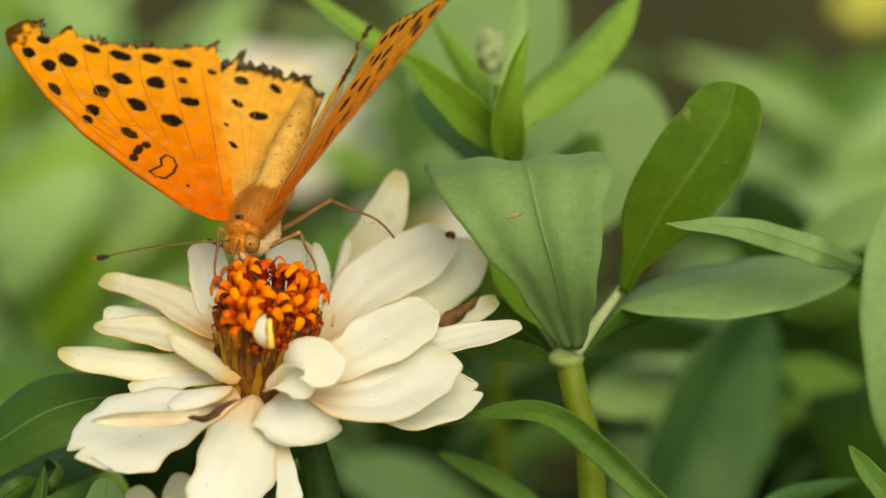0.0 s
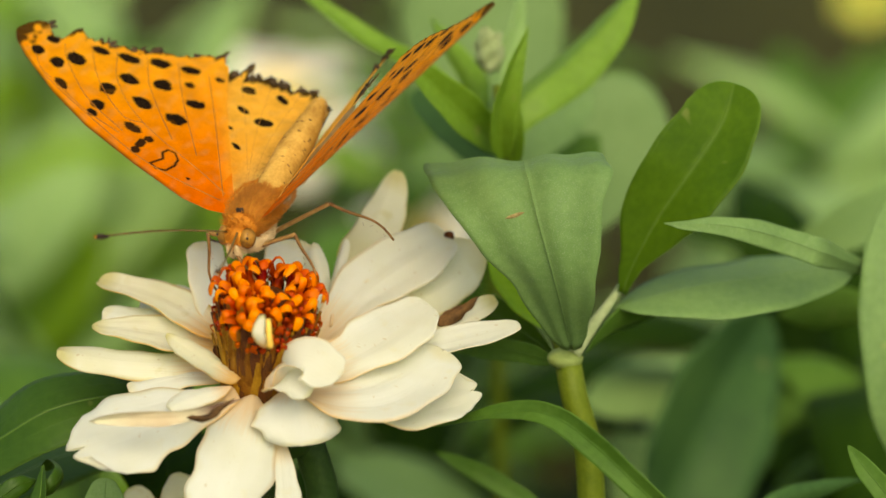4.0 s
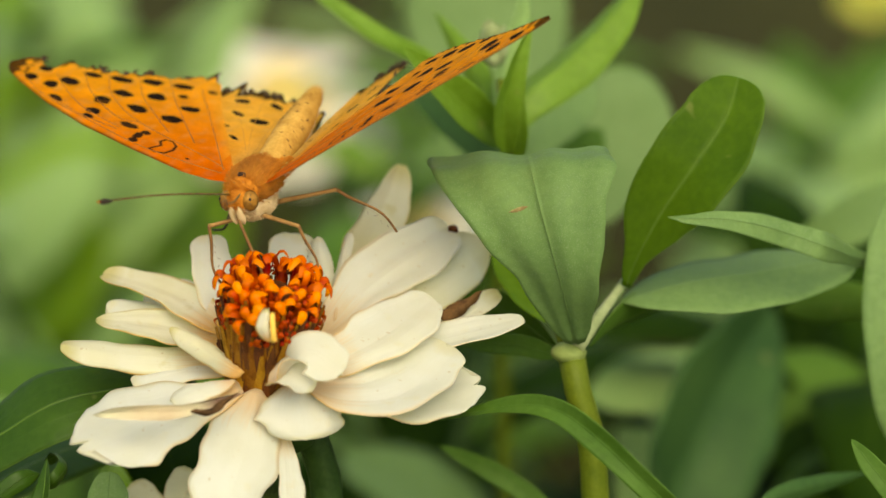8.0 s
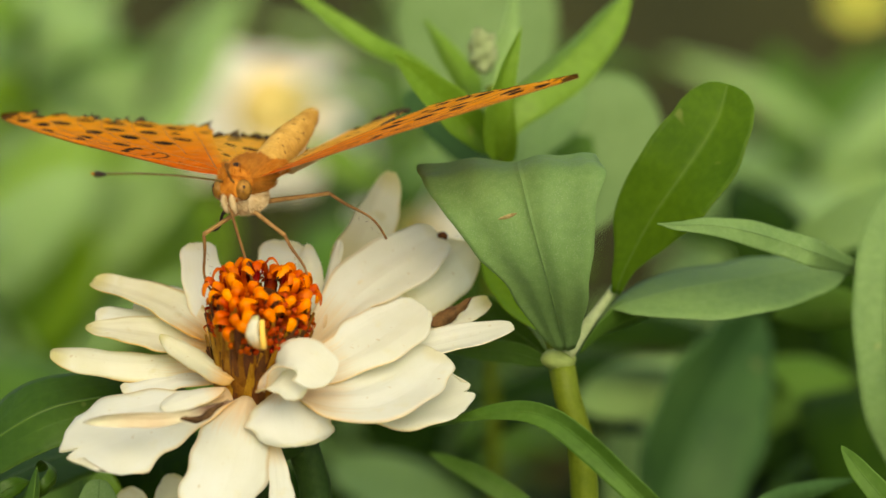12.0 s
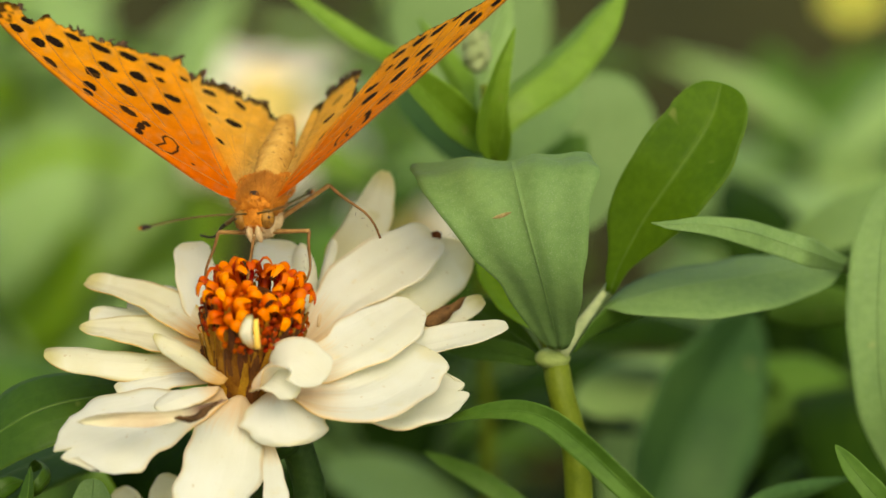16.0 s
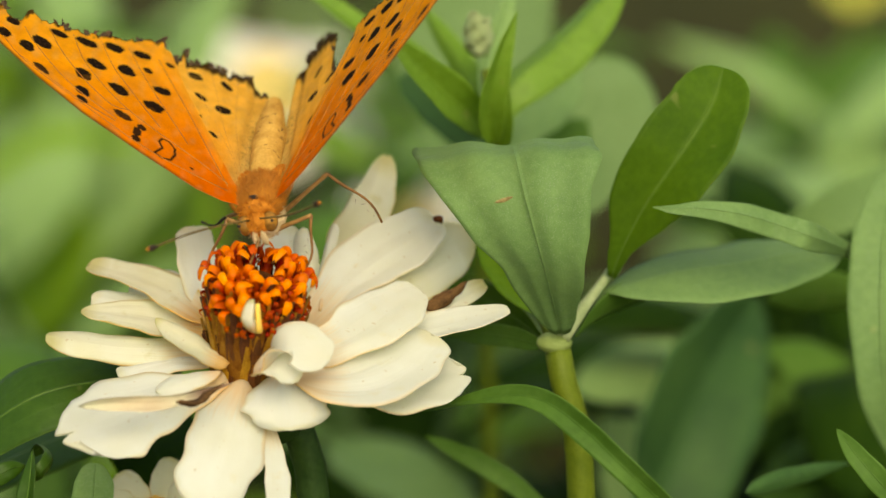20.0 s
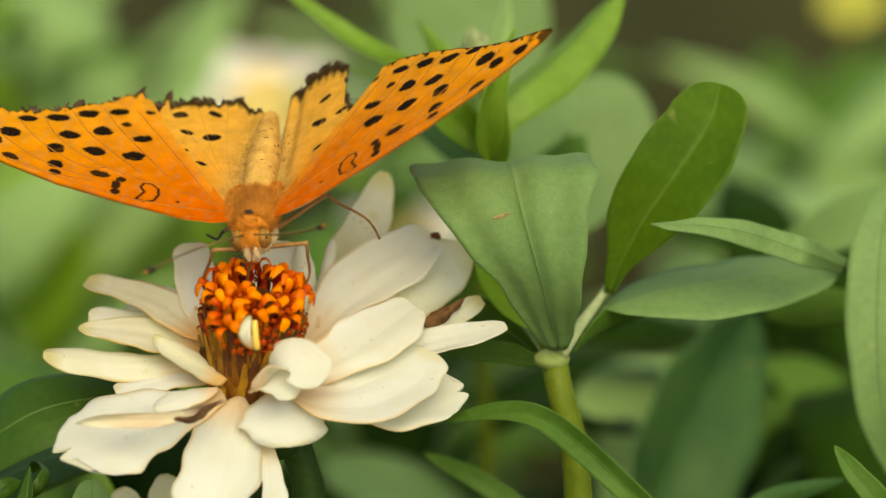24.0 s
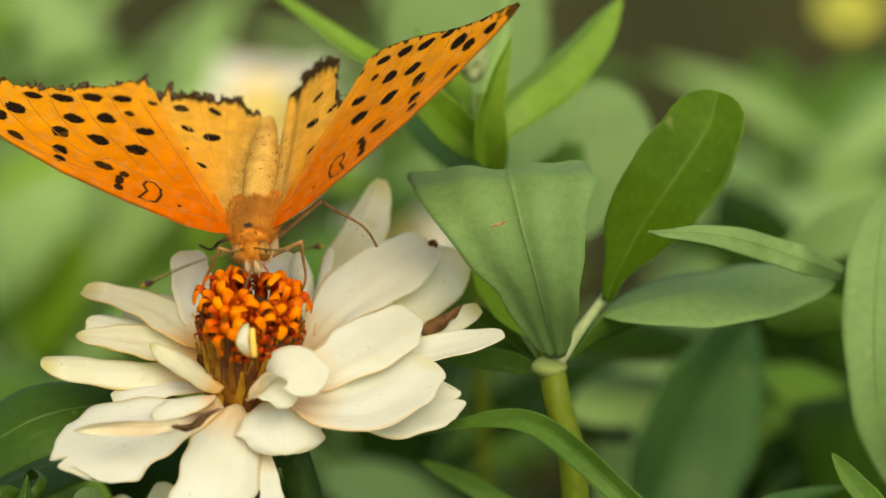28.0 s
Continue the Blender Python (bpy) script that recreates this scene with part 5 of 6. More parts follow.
def wing(name, kind, side, front, rear, span, parent, label, step=0.15, rag=0.35):
    """A wing plate in its own space: out along x, back along y, hinged on y."""
    lo_u = -2.0 if kind == "hind" else 0.0
    cols = int((span - lo_u) / step)
    rows = 110 if kind == "fore" else 100
    up, dn, cols_up, cols_dn, uvs = [], [], [], [], []
    worn = rear is FORE_EDGE_WORN or rear is HIND_EDGE_WORN
    for i in range(cols + 1):
        u = lo_u + (span - lo_u) * i / cols
        lo, hi = table(front, u), table(rear, u)
        edge = hi > 13
        if edge and (u > 14 or kind == "hind"):
            k = rag * (1.0 if worn else 0.45)
            hi += k * (noise.noise((u * 1.7, 4.2, side)) + 0.4 * noise.noise((u * 4.1, 1.2, side)) + 0.16 * noise.noise((u * 13.0, 3.2, side)))
        hi = max(hi, lo + 0.05)
        for j in range(rows + 1):
            s = j / rows
            v = lo + (hi - lo) * s
            z = 0.55 * math.sin(min(1.0, u / span) * math.pi) * (0.4 + 0.6 * s) + 0.05 * math.sin(s * 16) * min(1, u / 8) - 0.5 * (u / 38) ** 3 * (1 - s)
            if kind == "hind":
                z = hind_height(u, v, span)
            if edge and s > 0.93 and (u > 14 or kind == "hind"):
                z += (s - 0.93) * (9 if worn else 2) * noise.noise((u * 1.1, 7.7, side))
            x, y = side * (u if u > 0 else 0.25 * u) * 0.001, v * 0.001
            up.append((x, y, (z + 0.035) * 0.001))
            dn.append((x, y, (z - 0.035) * 0.001))
            c = wing_colour(kind, u, v, lo, hi, worn)
            cols_up.append(c)
            cols_dn.append(mix3(c, (0.74, 0.6, 0.36), 0.85 if u < 0.4 and kind == "hind" else 0.5))
            uvs.append((s, u / span))
    n, row = len(up), rows + 1
    faces, slots = [], []
    for i in range(cols):
        for j in range(rows):
            k = i * row + j
            q = (k, k + row, k + row + 1, k + 1)
            faces.append(q if side > 0 else q[::-1])
            slots.append(0)
            q = tuple(n + x for x in q)
            faces.append(q[::-1] if side > 0 else q)
            slots.append(1)
        for k in (i * row, i * row + rows):
            faces.append((k, k + row, n + k + row, n + k))
            slots.append(0)
    me = mesh_of(name, up + dn, faces, [WING_TOP, WING_BELOW], uvs * 2, slots)
    at = me.color_attributes.new("pattern", "FLOAT_COLOR", "POINT")
    data = np.ones((2 * n, 4), dtype=np.float32)
    data[:, :3] = np.array(cols_up + cols_dn)
    at.data.foreach_set("color", data.ravel())
    ob = part(name, me, parent, label)
    # frayed remains of the margin
    rnd = random.Random(int(span * 10) + side)
    fv, ff = [], []
    for _ in range(900):
        if len(ff) >= (110 if kind == "hind" else 80 if worn else 0):
            break
        u = rnd.uniform(14.5 if kind == "fore" else 0.5, span - 0.3)
        lo, hi = table(front, u), table(rear, u)
        if hi < 9 or noise.noise((u * 0.8, 3.3, side)) + rnd.uniform(-0.2, 0.2) < 0.1:
            continue
        i = min(cols, max(0, int((u - lo_u) / (span - lo_u) * cols)))
        p = Vector(up[i * row + rows])
        tip = p + Vector((rnd.uniform(-0.5, 0.5), rnd.uniform(0.05, 0.75), rnd.uniform(-0.35, 0.45))) * 0.001
        w = Vector((rnd.uniform(0.1, 0.32), rnd.uniform(-0.2, 0.1), rnd.uniform(-0.1, 0.1))) * 0.001
        k = len(fv)
        fv += [p - w - Vector((0, 0.0003, 0)), p + w - Vector((0, 0.0002, 0)), tip + w * 0.7, tip - w * 0.5]
        ff.append((k, k + 1, k + 2, k + 3))
    if ff:
        part("fringe", mesh_of("fringe", fv, ff, FRAY, smooth=False), ob, "tattered dark brown wing fringe")
    # veins on the upper side
    for ctrl in (FORE_VEINS if kind == "fore" else HIND_VEINS):
        if kind == "hind" and not worn and ctrl[-1][0] > 8:
            continue
        line = curve_through([Vector((u, v, 0)) for u, v in ctrl], 14)
        pts = []
        for p in line:
            lo, hi = table(front, p.x), table(rear, p.x)
            s = min(1.0, max(0.0, (p.y - lo) / max(hi - lo, 0.1)))
            z = 0.55 * math.sin(min(1.0, p.x / span) * math.pi) * (0.4 + 0.6 * s) + 0.05 * math.sin(s * 16) * min(1, p.x / 8) - 0.5 * (p.x / 38) ** 3 * (1 - s)
            if kind == "hind":
                z = hind_height(p.x, p.y, span)
            pts.append(Vector((side * p.x, p.y, z + (0.03 if kind == "fore" else 0.015))) * 0.001)
        part("vein", tube_mesh("vein", pts, [(0.00008 - 0.00003 * k / 14 if kind == "fore" else 0.00004) for k in range(15)], VEIN if kind == "fore" else VEIN_PALE, 5), ob)
    return ob


def fur_mesh(name, centre, radii, count, length, mat, lean, seed, keep):
    """Short hairs over a rounded body."""
    rnd = random.Random(seed)
    verts, faces = [], []
    c = Vector(centre)
    while len(faces) < count:
        d = Vector((rnd.gauss(0, 1), rnd.gauss(0, 1), rnd.gauss(0, 1))).normalized()
        if not keep(d):
            continue
        p = c + Vector((d.x * radii[0], d.y * radii[1], d.z * radii[2])) * 0.97
        out = Vector((d.x / radii[0], d.y / radii[1], d.z / radii[2])).normalized()
        tip = p + (out + Vector(lean) + Vector((rnd.uniform(-0.4, 0.4), rnd.uniform(-0.4, 0.4), rnd.uniform(-0.4, 0.4)))).normalized() * length * rnd.uniform(0.5, 1.2)
        w = out.cross(Vector((rnd.uniform(-1, 1), rnd.uniform(-1, 1), rnd.uniform(-1, 1)))).normalized() * 0.00005
        k = len(verts)
        verts += [p - w, p + w, tip]
        faces.append((k, k + 1, k + 2))
    return mesh_of(name, verts, faces, mat, smooth=False)


def coat_mesh(name, line, radii, count, length, mat, seed):
    """Short hairs along a tapered round body, combed back."""
    rnd = random.Random(seed)
    verts, faces = [], []
    n = len(line) - 1
    for _ in range(count):
        i, a = rnd.randrange(0, n - 2), rnd.uniform(-2.0, 2.0)
        out = Vector((math.sin(a), 0, math.cos(a)))
        back = (line[i + 1] - line[i]).normalized()
        p = line[i].lerp(line[i + 1], rnd.random()) + out * radii[i] * 0.98
        tip = p + (back * 1.2 + out * rnd.uniform(0.1, 0.6) + back.cross(out) * rnd.uniform(-0.4, 0.4)).normalized() * length * rnd.uniform(0.5, 1.2)
        w = back.cross(out) * 0.00004
        k = len(verts)
        verts += [p - w, p + w, tip]
        faces.append((k, k + 1, k + 2))
    return mesh_of(name, verts, faces, mat, smooth=False)


def butterfly():
    b = thing("butterfly", (0, 0, 0), "worn orange butterfly with black spots, feeding on the flower", "butterfly")
    part("thorax", lump_mesh("thorax", (0, -0.0008, 0.0006), (0.0026, 0.0044, 0.0026), FUR, None, 20, 14, 0.03, 1), b, "tawny furry thorax")
    part("thorax_fur", fur_mesh("thorax_fur", (0, -0.0008, 0.0006), (0.0027, 0.0046, 0.0027), 5200, 0.0009, FUR, (0, 1.4, 0.0), 2, lambda d: d.z > -0.5), b)
    part("breast", lump_mesh("breast", (0, -0.0015, -0.0017), (0.0023, 0.0033, 0.0018), FUR_PALE, None, 16, 10, 0.04, 3), b, "cream furry breast")
    part("breast_fur", fur_mesh("breast_fur", (0, -0.0015, -0.0017), (0.0023, 0.0033, 0.0018), 2600, 0.00045, FUR_PALE, (0, 0.5, -0.7), 4, lambda d: d.z < 0.4), b)
    part("collar", lump_mesh("collar", (0, -0.0041, 0.0008), (0.0021, 0.0012, 0.0018), FUR_ORANGE, None, 16, 10, 0.04, 5), b, "orange collar behind the head")
    part("collar_fur", fur_mesh("collar_fur", (0, -0.0041, 0.0008), (0.0021, 0.0012, 0.0018), 420, 0.0009, FUR_ORANGE, (0, 0.1, 0.5), 6, lambda d: d.z > -0.2), b)
    part("dark_tuft", lump_mesh("dark_tuft", (0, -0.0036, 0.0026), (0.0006, 0.0004, 0.0004), CHITIN_BLACK, None, 10, 7, 0.2, 12), b, "dark tuft behind the head")
    for sx_ in (-1, 1):
        part("wing_base_fur", fur_mesh("wing_base_fur", (sx_ * 0.0021, 0.0006, 0.0011), (0.0016, 0.0042, 0.0011), 1900, 0.0006, FUR_ORANGE, (sx_ * 0.4, 1.3, 0.1), 21, lambda d: d.z > -0.3), b)
    for x_, y_, r_ in ((-0.0005, -0.0047, 0.00014), (0.0006, -0.0046, 0.00014)):
        part("dark_tuft", lump_mesh("dark_tuft", (x_, y_, 0.0021), (r_, r_, r_), CHITIN, None, 8, 6, 0.2, 13), b)
    # abdomen in rings, hung from its foot so that it can dip
    line = curve_through([Vector((0, 0.0022, 0.0008)), Vector((0, 0.009, 0.0024)), Vector((0, 0.0145, 0.0037)), Vector((0, 0.0188, 0.0050))], 48)
    girth = []
    for i in range(49):
        q = i / 48
        r = 0.00172 * (1.0 + 0.2 * math.sin(q * 2.6)) * (1 - 0.6 * max(0, q - 0.45) ** 1.3 / 0.46)
        girth.append(max(0.00012, r * (math.sqrt(max(0.02, 1 - ((q - 0.88) / 0.12) ** 2)) if q > 0.88 else 1.0)))
    abdomen = part("abdomen", tube_mesh("abdomen", line, [r * 0.93 for r in girth], ABDOMEN, 18), b, "tan furry abdomen with fine dark flecks")
    rnd = random.Random(31)
    for k in range(9):
        seg = line[k * 5:k * 5 + 7]
        radii = [girth[min(48, k * 5 + i)] * (0.985 + 0.03 * math.sin(min(1.0, i / 5) * 2.4) - (0.05 if i > 5 else 0)) for i in range(len(seg))]
        part("abdomen_ring", tube_mesh("abdomen_ring", seg, radii, ABDOMEN, 20), abdomen)
        for _ in range(4 if k < 7 else 1):
            a, i = rnd.uniform(-1.2, 1.2), rnd.randrange(1, 5)
            c = seg[i] + Vector((math.sin(a), 0, math.cos(a))) * radii[i] * 0.99
            part("dark_fleck", lump_mesh("dark_fleck", c, (rnd.uniform(0.00016, 0.0004), rnd.uniform(0.00006, 0.00012), 0.00008), FLECK, Euler((0, a, rnd.uniform(-0.4, 0.4))).to_matrix(), 8, 5, 0.2, k), abdomen)
        part("pale_side", lump_mesh("pale_side", (seg[0] + seg[-1]) / 2 - Vector((0, 0, radii[3] * 0.55)), (radii[3] * 0.92, 0.0016, radii[3] * 0.66), FUR_PALE, None, 12, 8, 0.04, k), abdomen)
    part("abdomen_fur", coat_mesh("abdomen_fur", line, girth, 3600, 0.0006, ABDOMEN, 33), abdomen)
    # head with eyes, palps, antennae and tongue
    head = part("head", lump_mesh("head", (0, -0.0055, 0.0001), (0.0017, 0.0012, 0.0015), FUR_ORANGE, None, 16, 10, 0.04, 7), b, "small furry orange head")
    part("head_fur", fur_mesh("head_fur", (0, -0.0055, 0.0002), (0.0015, 0.0013, 0.0015), 300, 0.0007, FUR_ORANGE, (0, -0.3, 0.3), 8, lambda d: abs(d.x) < 0.6), head)
    for sx_ in (-1, 1):
        part("eye", lump_mesh("eye", (sx_ * 0.0015, -0.0054, 0.0001), (0.00092, 0.0012, 0.00125), EYE_MAT, None, 20, 16), head, "large amber compound eye")
        for y_, z_, r_ in ((-0.72, 0.45, 0.00018), (-0.45, 0.75, 0.00007), (-0.85, 0.0, 0.00007), (-0.5, 0.3, 0.00006)):
            d = Vector((sx_ * math.sqrt(max(0.0, 1 - y_ * y_ - z_ * z_)), y_, z_))
            c = Vector((sx_ * 0.0015, -0.0054, 0.0001)) + Vector((d.x * 0.00092, d.y * 0.0012, d.z * 0.00125))
            part("eye_spot", lump_mesh("eye_spot", c, (r_, r_, r_ * 1.1), CHITIN_BLACK, None, 8, 6), head)
        part("palp", lump_mesh("palp", (sx_ * 0.0005, -0.0064, -0.0014), (0.0004, 0.0005, 0.0013), FUR_PALE, Euler((0.35, 0, 0)).to_matrix(), 10, 8, 0.1, 9), head, "cream upturned palp")
    part("face_fur", fur_mesh("face_fur", (0, -0.0058, -0.0009), (0.0011, 0.001, 0.0012), 320, 0.0006, FUR_PALE, (0, -0.5, -0.4), 11, lambda d: d.y < 0.2), head)
    feelers = []
    for bend in (-1, 1):
        rod = [Vector((bend * 0.0004 * math.sin(math.pi * i / 16), 0, 0.018 * i / 16)) for i in range(17)]
        ant = part("antenna", tube_mesh("antenna", rod, [0.00012] * 17, ANTENNA, 6), b)
        club = [Vector((0, 0, 0.0166 + 0.0003 * i)) for i in range(7)]
        part("antenna_club", tube_mesh("antenna_club", club, [0.00014, 0.00022, 0.0003, 0.00036, 0.00038, 0.00034, 0.00016], CHITIN_BLACK, 8), ant, "black antenna club")
        part("club_tip", lump_mesh("club_tip", (0, 0, 0.0185), (0.00018, 0.00018, 0.00022), FUR_ORANGE, None, 8, 6), ant, "orange antenna tip")
        feelers.append(ant)
    w = {}
    w["fl"] = wing("forewing", "fore", -1, COSTA, FORE_EDGE_WORN, 38.0, b, "orange spotted forewing with a ragged dark margin", 0.15, 0.4)
    w["fr"] = wing("forewing", "fore", 1, COSTA, FORE_EDGE_WHOLE, 38.0, b, "orange spotted forewing, pointed and nearly whole", 0.15, 0.16)
    w["hl"] = wing("hindwing", "hind", -1, HIND_TOP, HIND_EDGE_WORN, 13.6, b, "yellowish hindwing with a frayed black edge", 0.12, 0.6)
    w["hr"] = wing("hindwing", "hind", 1, HIND_TOP, HIND_EDGE_TORN, 12.4, b, "yellowish hindwing torn off short, black-edged", 0.12, 0.6)
    return b, w, feelers, abdomen


ABDOMEN = plain("abdomen_tan", (0.32, 0.16, 0.03), (0.62, 0.37, 0.09), 420.0, 0.75, 0, 0.0004)
FLECK = plain("fleck_brown", (0.05, 0.025, 0.008), (0.16, 0.08, 0.025), 900.0, 0.7)
fly, wings, antennae, belly = butterfly()


def leg_part(name, length, r0, r1, mat, spines, parent, bow=0.0):
    """A leg joint along its own z."""
    line = [Vector((0, bow * math.sin(math.pi * i / 10) - bow * 0.4 * math.sin(2 * math.pi * i / 10), length * i / 10)) for i in range(11)]
    radii = [(r0 + (r1 - r0) * i / 10) * (1 + 0.25 * math.exp(-((i - 10) / 1.2) ** 2)) for i in range(11)]
    ob = part(name, tube_mesh(name, line, radii, mat, 7), parent)
    for i in range(spines):
        z = length * (0.3 + 0.65 * i / max(spines, 1))
        a = i * 2.4
        d = Vector((math.cos(a), math.sin(a), 0.8)).normalized()
        p = Vector((0, 0, z))
        part("spine", tube_mesh("spine", [p, p + d * 0.0005], [0.00003, 0.00001], CHITIN, 4), ob)
    return ob


# legs: hip on the body, foot on the flower, knee side, lengths, colours
LEGS = [((0.0018, 0.0004, -0.0024), (-0.0058, 0.0010, 0.3010), (0.25, 0.0, 1.0), 0.0074, 0.0088, CHITIN_PALE, CHITIN),
        ((0.0010, -0.0030, -0.0026), (-0.0152, -0.0038, 0.2965), (1.0, -0.3, 0.5), 0.0052, 0.0070, CHITIN_PALE, CHITIN),
        ((0.0002, -0.0032, -0.0026), (-0.0261, -0.0031, 0.2955), (-1.0, -0.4, 0.25), 0.0056, 0.0078, CHITIN_PALE, CHITIN),
        ((-0.0026, 0.0010, -0.0014), (-0.0288, 0.0113, 0.2968), (0.5, 0.0, -0.9), 0.0046, 0.0056, CHITIN, CHITIN_BLACK)]
leg_joints = []
for hip, foot, pole, l1, l2, m1, m2 in LEGS:
    leg_joints.append((leg_part("thigh", l1, 0.00033, 0.00022, m1, 0, fly), leg_part("shin", l2, 0.00022, 0.00012, m2, 6, fly, 0.0007)))
TONGUE_TIP = Vector((-0.0214, -0.0056, 0.2980))
tongue = part("tongue", tube_mesh("tongue", [Vector((0, 0, 0.013 * i / 8)) for i in range(9)], [0.0002 - 0.00001 * i for i in range(9)], CHITIN, 7), fly, "thin brown feeding tongue")


def aim(start, end, towards):
    """A pose at start whose z looks at end."""
    z = (end - start).normalized()
    x = towards.cross(z)
    x = x.normalized() if x.length > 1e-5 else z.orthogonal().normalized()
    m = Matrix((x, z.cross(x), z)).transposed().to_4x4()
    m.translation = start
    return m


def motions():
    rows = [
        (0, pose(-0.02184, 0.00340, 0.30284, 18.7, -11.7, -27.5)),
        (0.5, pose(-0.02240, 0.00318, 0.30302, 18.9, -8.8, -28.1)),
        (1, pose(-0.02255, 0.00354, 0.30345, 17.1, -8.8, -27.5)),
        (1.5, pose(-0.02252, 0.00358, 0.30479, 10.1, -7.5, -26.1)),
        (2, pose(-0.02233, 0.00309, 0.30551, 4.6, -6.1, -25.3)),
        (2.5, pose(-0.02221, 0.00196, 0.30498, 7.2, -4.8, -25.6)),
        (3, pose(-0.02185, 0.00122, 0.30510, 8.7, -2.8, -24.7)),
        (3.5, pose(-0.02185, 0.00130, 0.30457, 10.5, -2.3, -25.2)),
        (5.5, pose(-0.02203, 0.00363, 0.30246, 15.3, -4.6, -27.6)),
        (6, pose(-0.02181, 0.00345, 0.30275, 17.3, -6.1, -26.6)),
        (6.5, pose(-0.02215, 0.00387, 0.30269, 20.7, -8.5, -26.8)),
        (7, pose(-0.02225, 0.00399, 0.30327, 18.8, -8.9, -26.6)),
        (7.5, pose(-0.02246, 0.00391, 0.30466, 11.0, -8.9, -25.1)),
        (8, pose(-0.02222, 0.00322, 0.30623, 2.8, -8.0, -23.1)),
        (8.5, pose(-0.02243, 0.00332, 0.30672, -1.9, -6.3, -23.2)),
        (9, pose(-0.02222, 0.00308, 0.30712, -5.1, -6.3, -22.7)),
        (9.5, pose(-0.02225, 0.00300, 0.30698, -5.2, -6.7, -23.1)),
        (10, pose(-0.02191, 0.00269, 0.30737, -5.9, -8.1, -22.5)),
        (10.5, pose(-0.02214, 0.00303, 0.30725, -6.8, -6.8, -23.2)),
        (11, pose(-0.02174, 0.00262, 0.30781, -8.0, -6.8, -22.1)),
        (11.5, pose(-0.02193, 0.00297, 0.30734, -7.6, -6.0, -22.5)),
        (12, pose(-0.02176, 0.00249, 0.30774, -8.2, -6.6, -21.5)),
        (12.5, pose(-0.02151, 0.00238, 0.30762, -8.2, -5.2, -20.9)),
        (14.5, pose(-0.02070, 0.00435, 0.30645, -8.4, 0.5, -13.6)),
        (15, pose(-0.02032, 0.00443, 0.30545, -4.9, 1.3, -9.6)),
        (15.5, pose(-0.02022, 0.00378, 0.30510, -2.5, -0.0, -9.6)),
        (16, pose(-0.01977, 0.00276, 0.30498, 2.6, -6.6, -8.3)),
        (16.5, pose(-0.01963, 0.00112, 0.30508, 6.0, -9.4, -9.1)),
        (17, pose(-0.01948, 0.00009, 0.30492, 8.3, -10.2, -7.6)),
        (17.5, pose(-0.01941, -0.00026, 0.30474, 9.5, -9.9, -7.1)),
        (18, pose(-0.01921, -0.00014, 0.30452, 10.2, -8.2, -6.5)),
        (18.5, pose(-0.01960, -0.00006, 0.30458, 10.3, -9.8, -7.0)),
        (19, pose(-0.01970, 0.00089, 0.30403, 9.3, -12.4, -6.6)),
        (19.5, pose(-0.01994, 0.00189, 0.30356, 10.4, -13.1, -6.8)),
        (20, pose(-0.01994, 0.00182, 0.30358, 10.7, -13.6, -6.5)),
        (20.5, pose(-0.01993, 0.00215, 0.30336, 11.9, -13.3, -6.2)),
        (21, pose(-0.01986, 0.00235, 0.30318, 13.6, -12.3, -6.2)),
        (21.5, pose(-0.02025, 0.00143, 0.30392, 13.3, -9.7, -5.5)),
        (23.5, pose(-0.02002, -0.00082, 0.30473, 13.1, -6.1, -4.9)),
        (24, pose(-0.02022, -0.00183, 0.30517, 10.4, -7.5, -5.4)),
        (24.5, pose(-0.02006, -0.00120, 0.30476, 10.5, -8.9, -5.8)),
        (25, pose(-0.02016, -0.00023, 0.30430, 11.6, -9.5, -5.5)),
        (25.5, pose(-0.02002, 0.00082, 0.30377, 12.7, -10.6, -5.7)),
        (26, pose(-0.01999, 0.00101, 0.30380, 13.1, -9.8, -5.5)),
        (26.5, pose(-0.02031, -0.00031, 0.30456, 10.9, -7.9, -5.2)),
        (27, pose(-0.02021, -0.00072, 0.30463, 11.1, -9.3, -6.1)),
        (27.5, pose(-0.02015, -0.00021, 0.30419, 12.0, -8.3, -5.9)),
        (28, pose(-0.02008, 0.00033, 0.30391, 13.8, -8.9, -5.9)),
    ]
    walk(fly, rows)
    left = [(0, 33.5), (0.5, 26.2), (1, 22.2), (1.5, 18.2), (2, 13.1), (2.5, 9.7), (3, 7.7), (3.5, 14.4), (5.5, 34.3), (6, 35.7), (6.5, 38.0), (7, 31.1), (7.5, 24.2), (8, 17.3), (8.5, 12.0), (9, 9.9), (9.5, 10.7), (10, 14.9), (10.5, 15.8), (11, 15.7), (11.5, 13.5), (12, 8.3), (12.5, 5.6), (14.5, 22.3), (15, 29.9), (15.5, 31.4), (16, 36.1), (16.5, 33.3), (17, 29.9), (17.5, 27.6), (18, 27.0), (18.5, 27.7), (19, 33.4), (19.5, 39.9), (20, 43.6), (20.5, 44.2), (21, 40.1), (21.5, 29.8), (23.5, 18.8), (24, 15.2), (24.5, 20.7), (25, 27.4), (25.5, 33.7), (26, 32.8), (26.5, 22.4), (27, 20.7), (27.5, 21.1), (28, 26.4)]
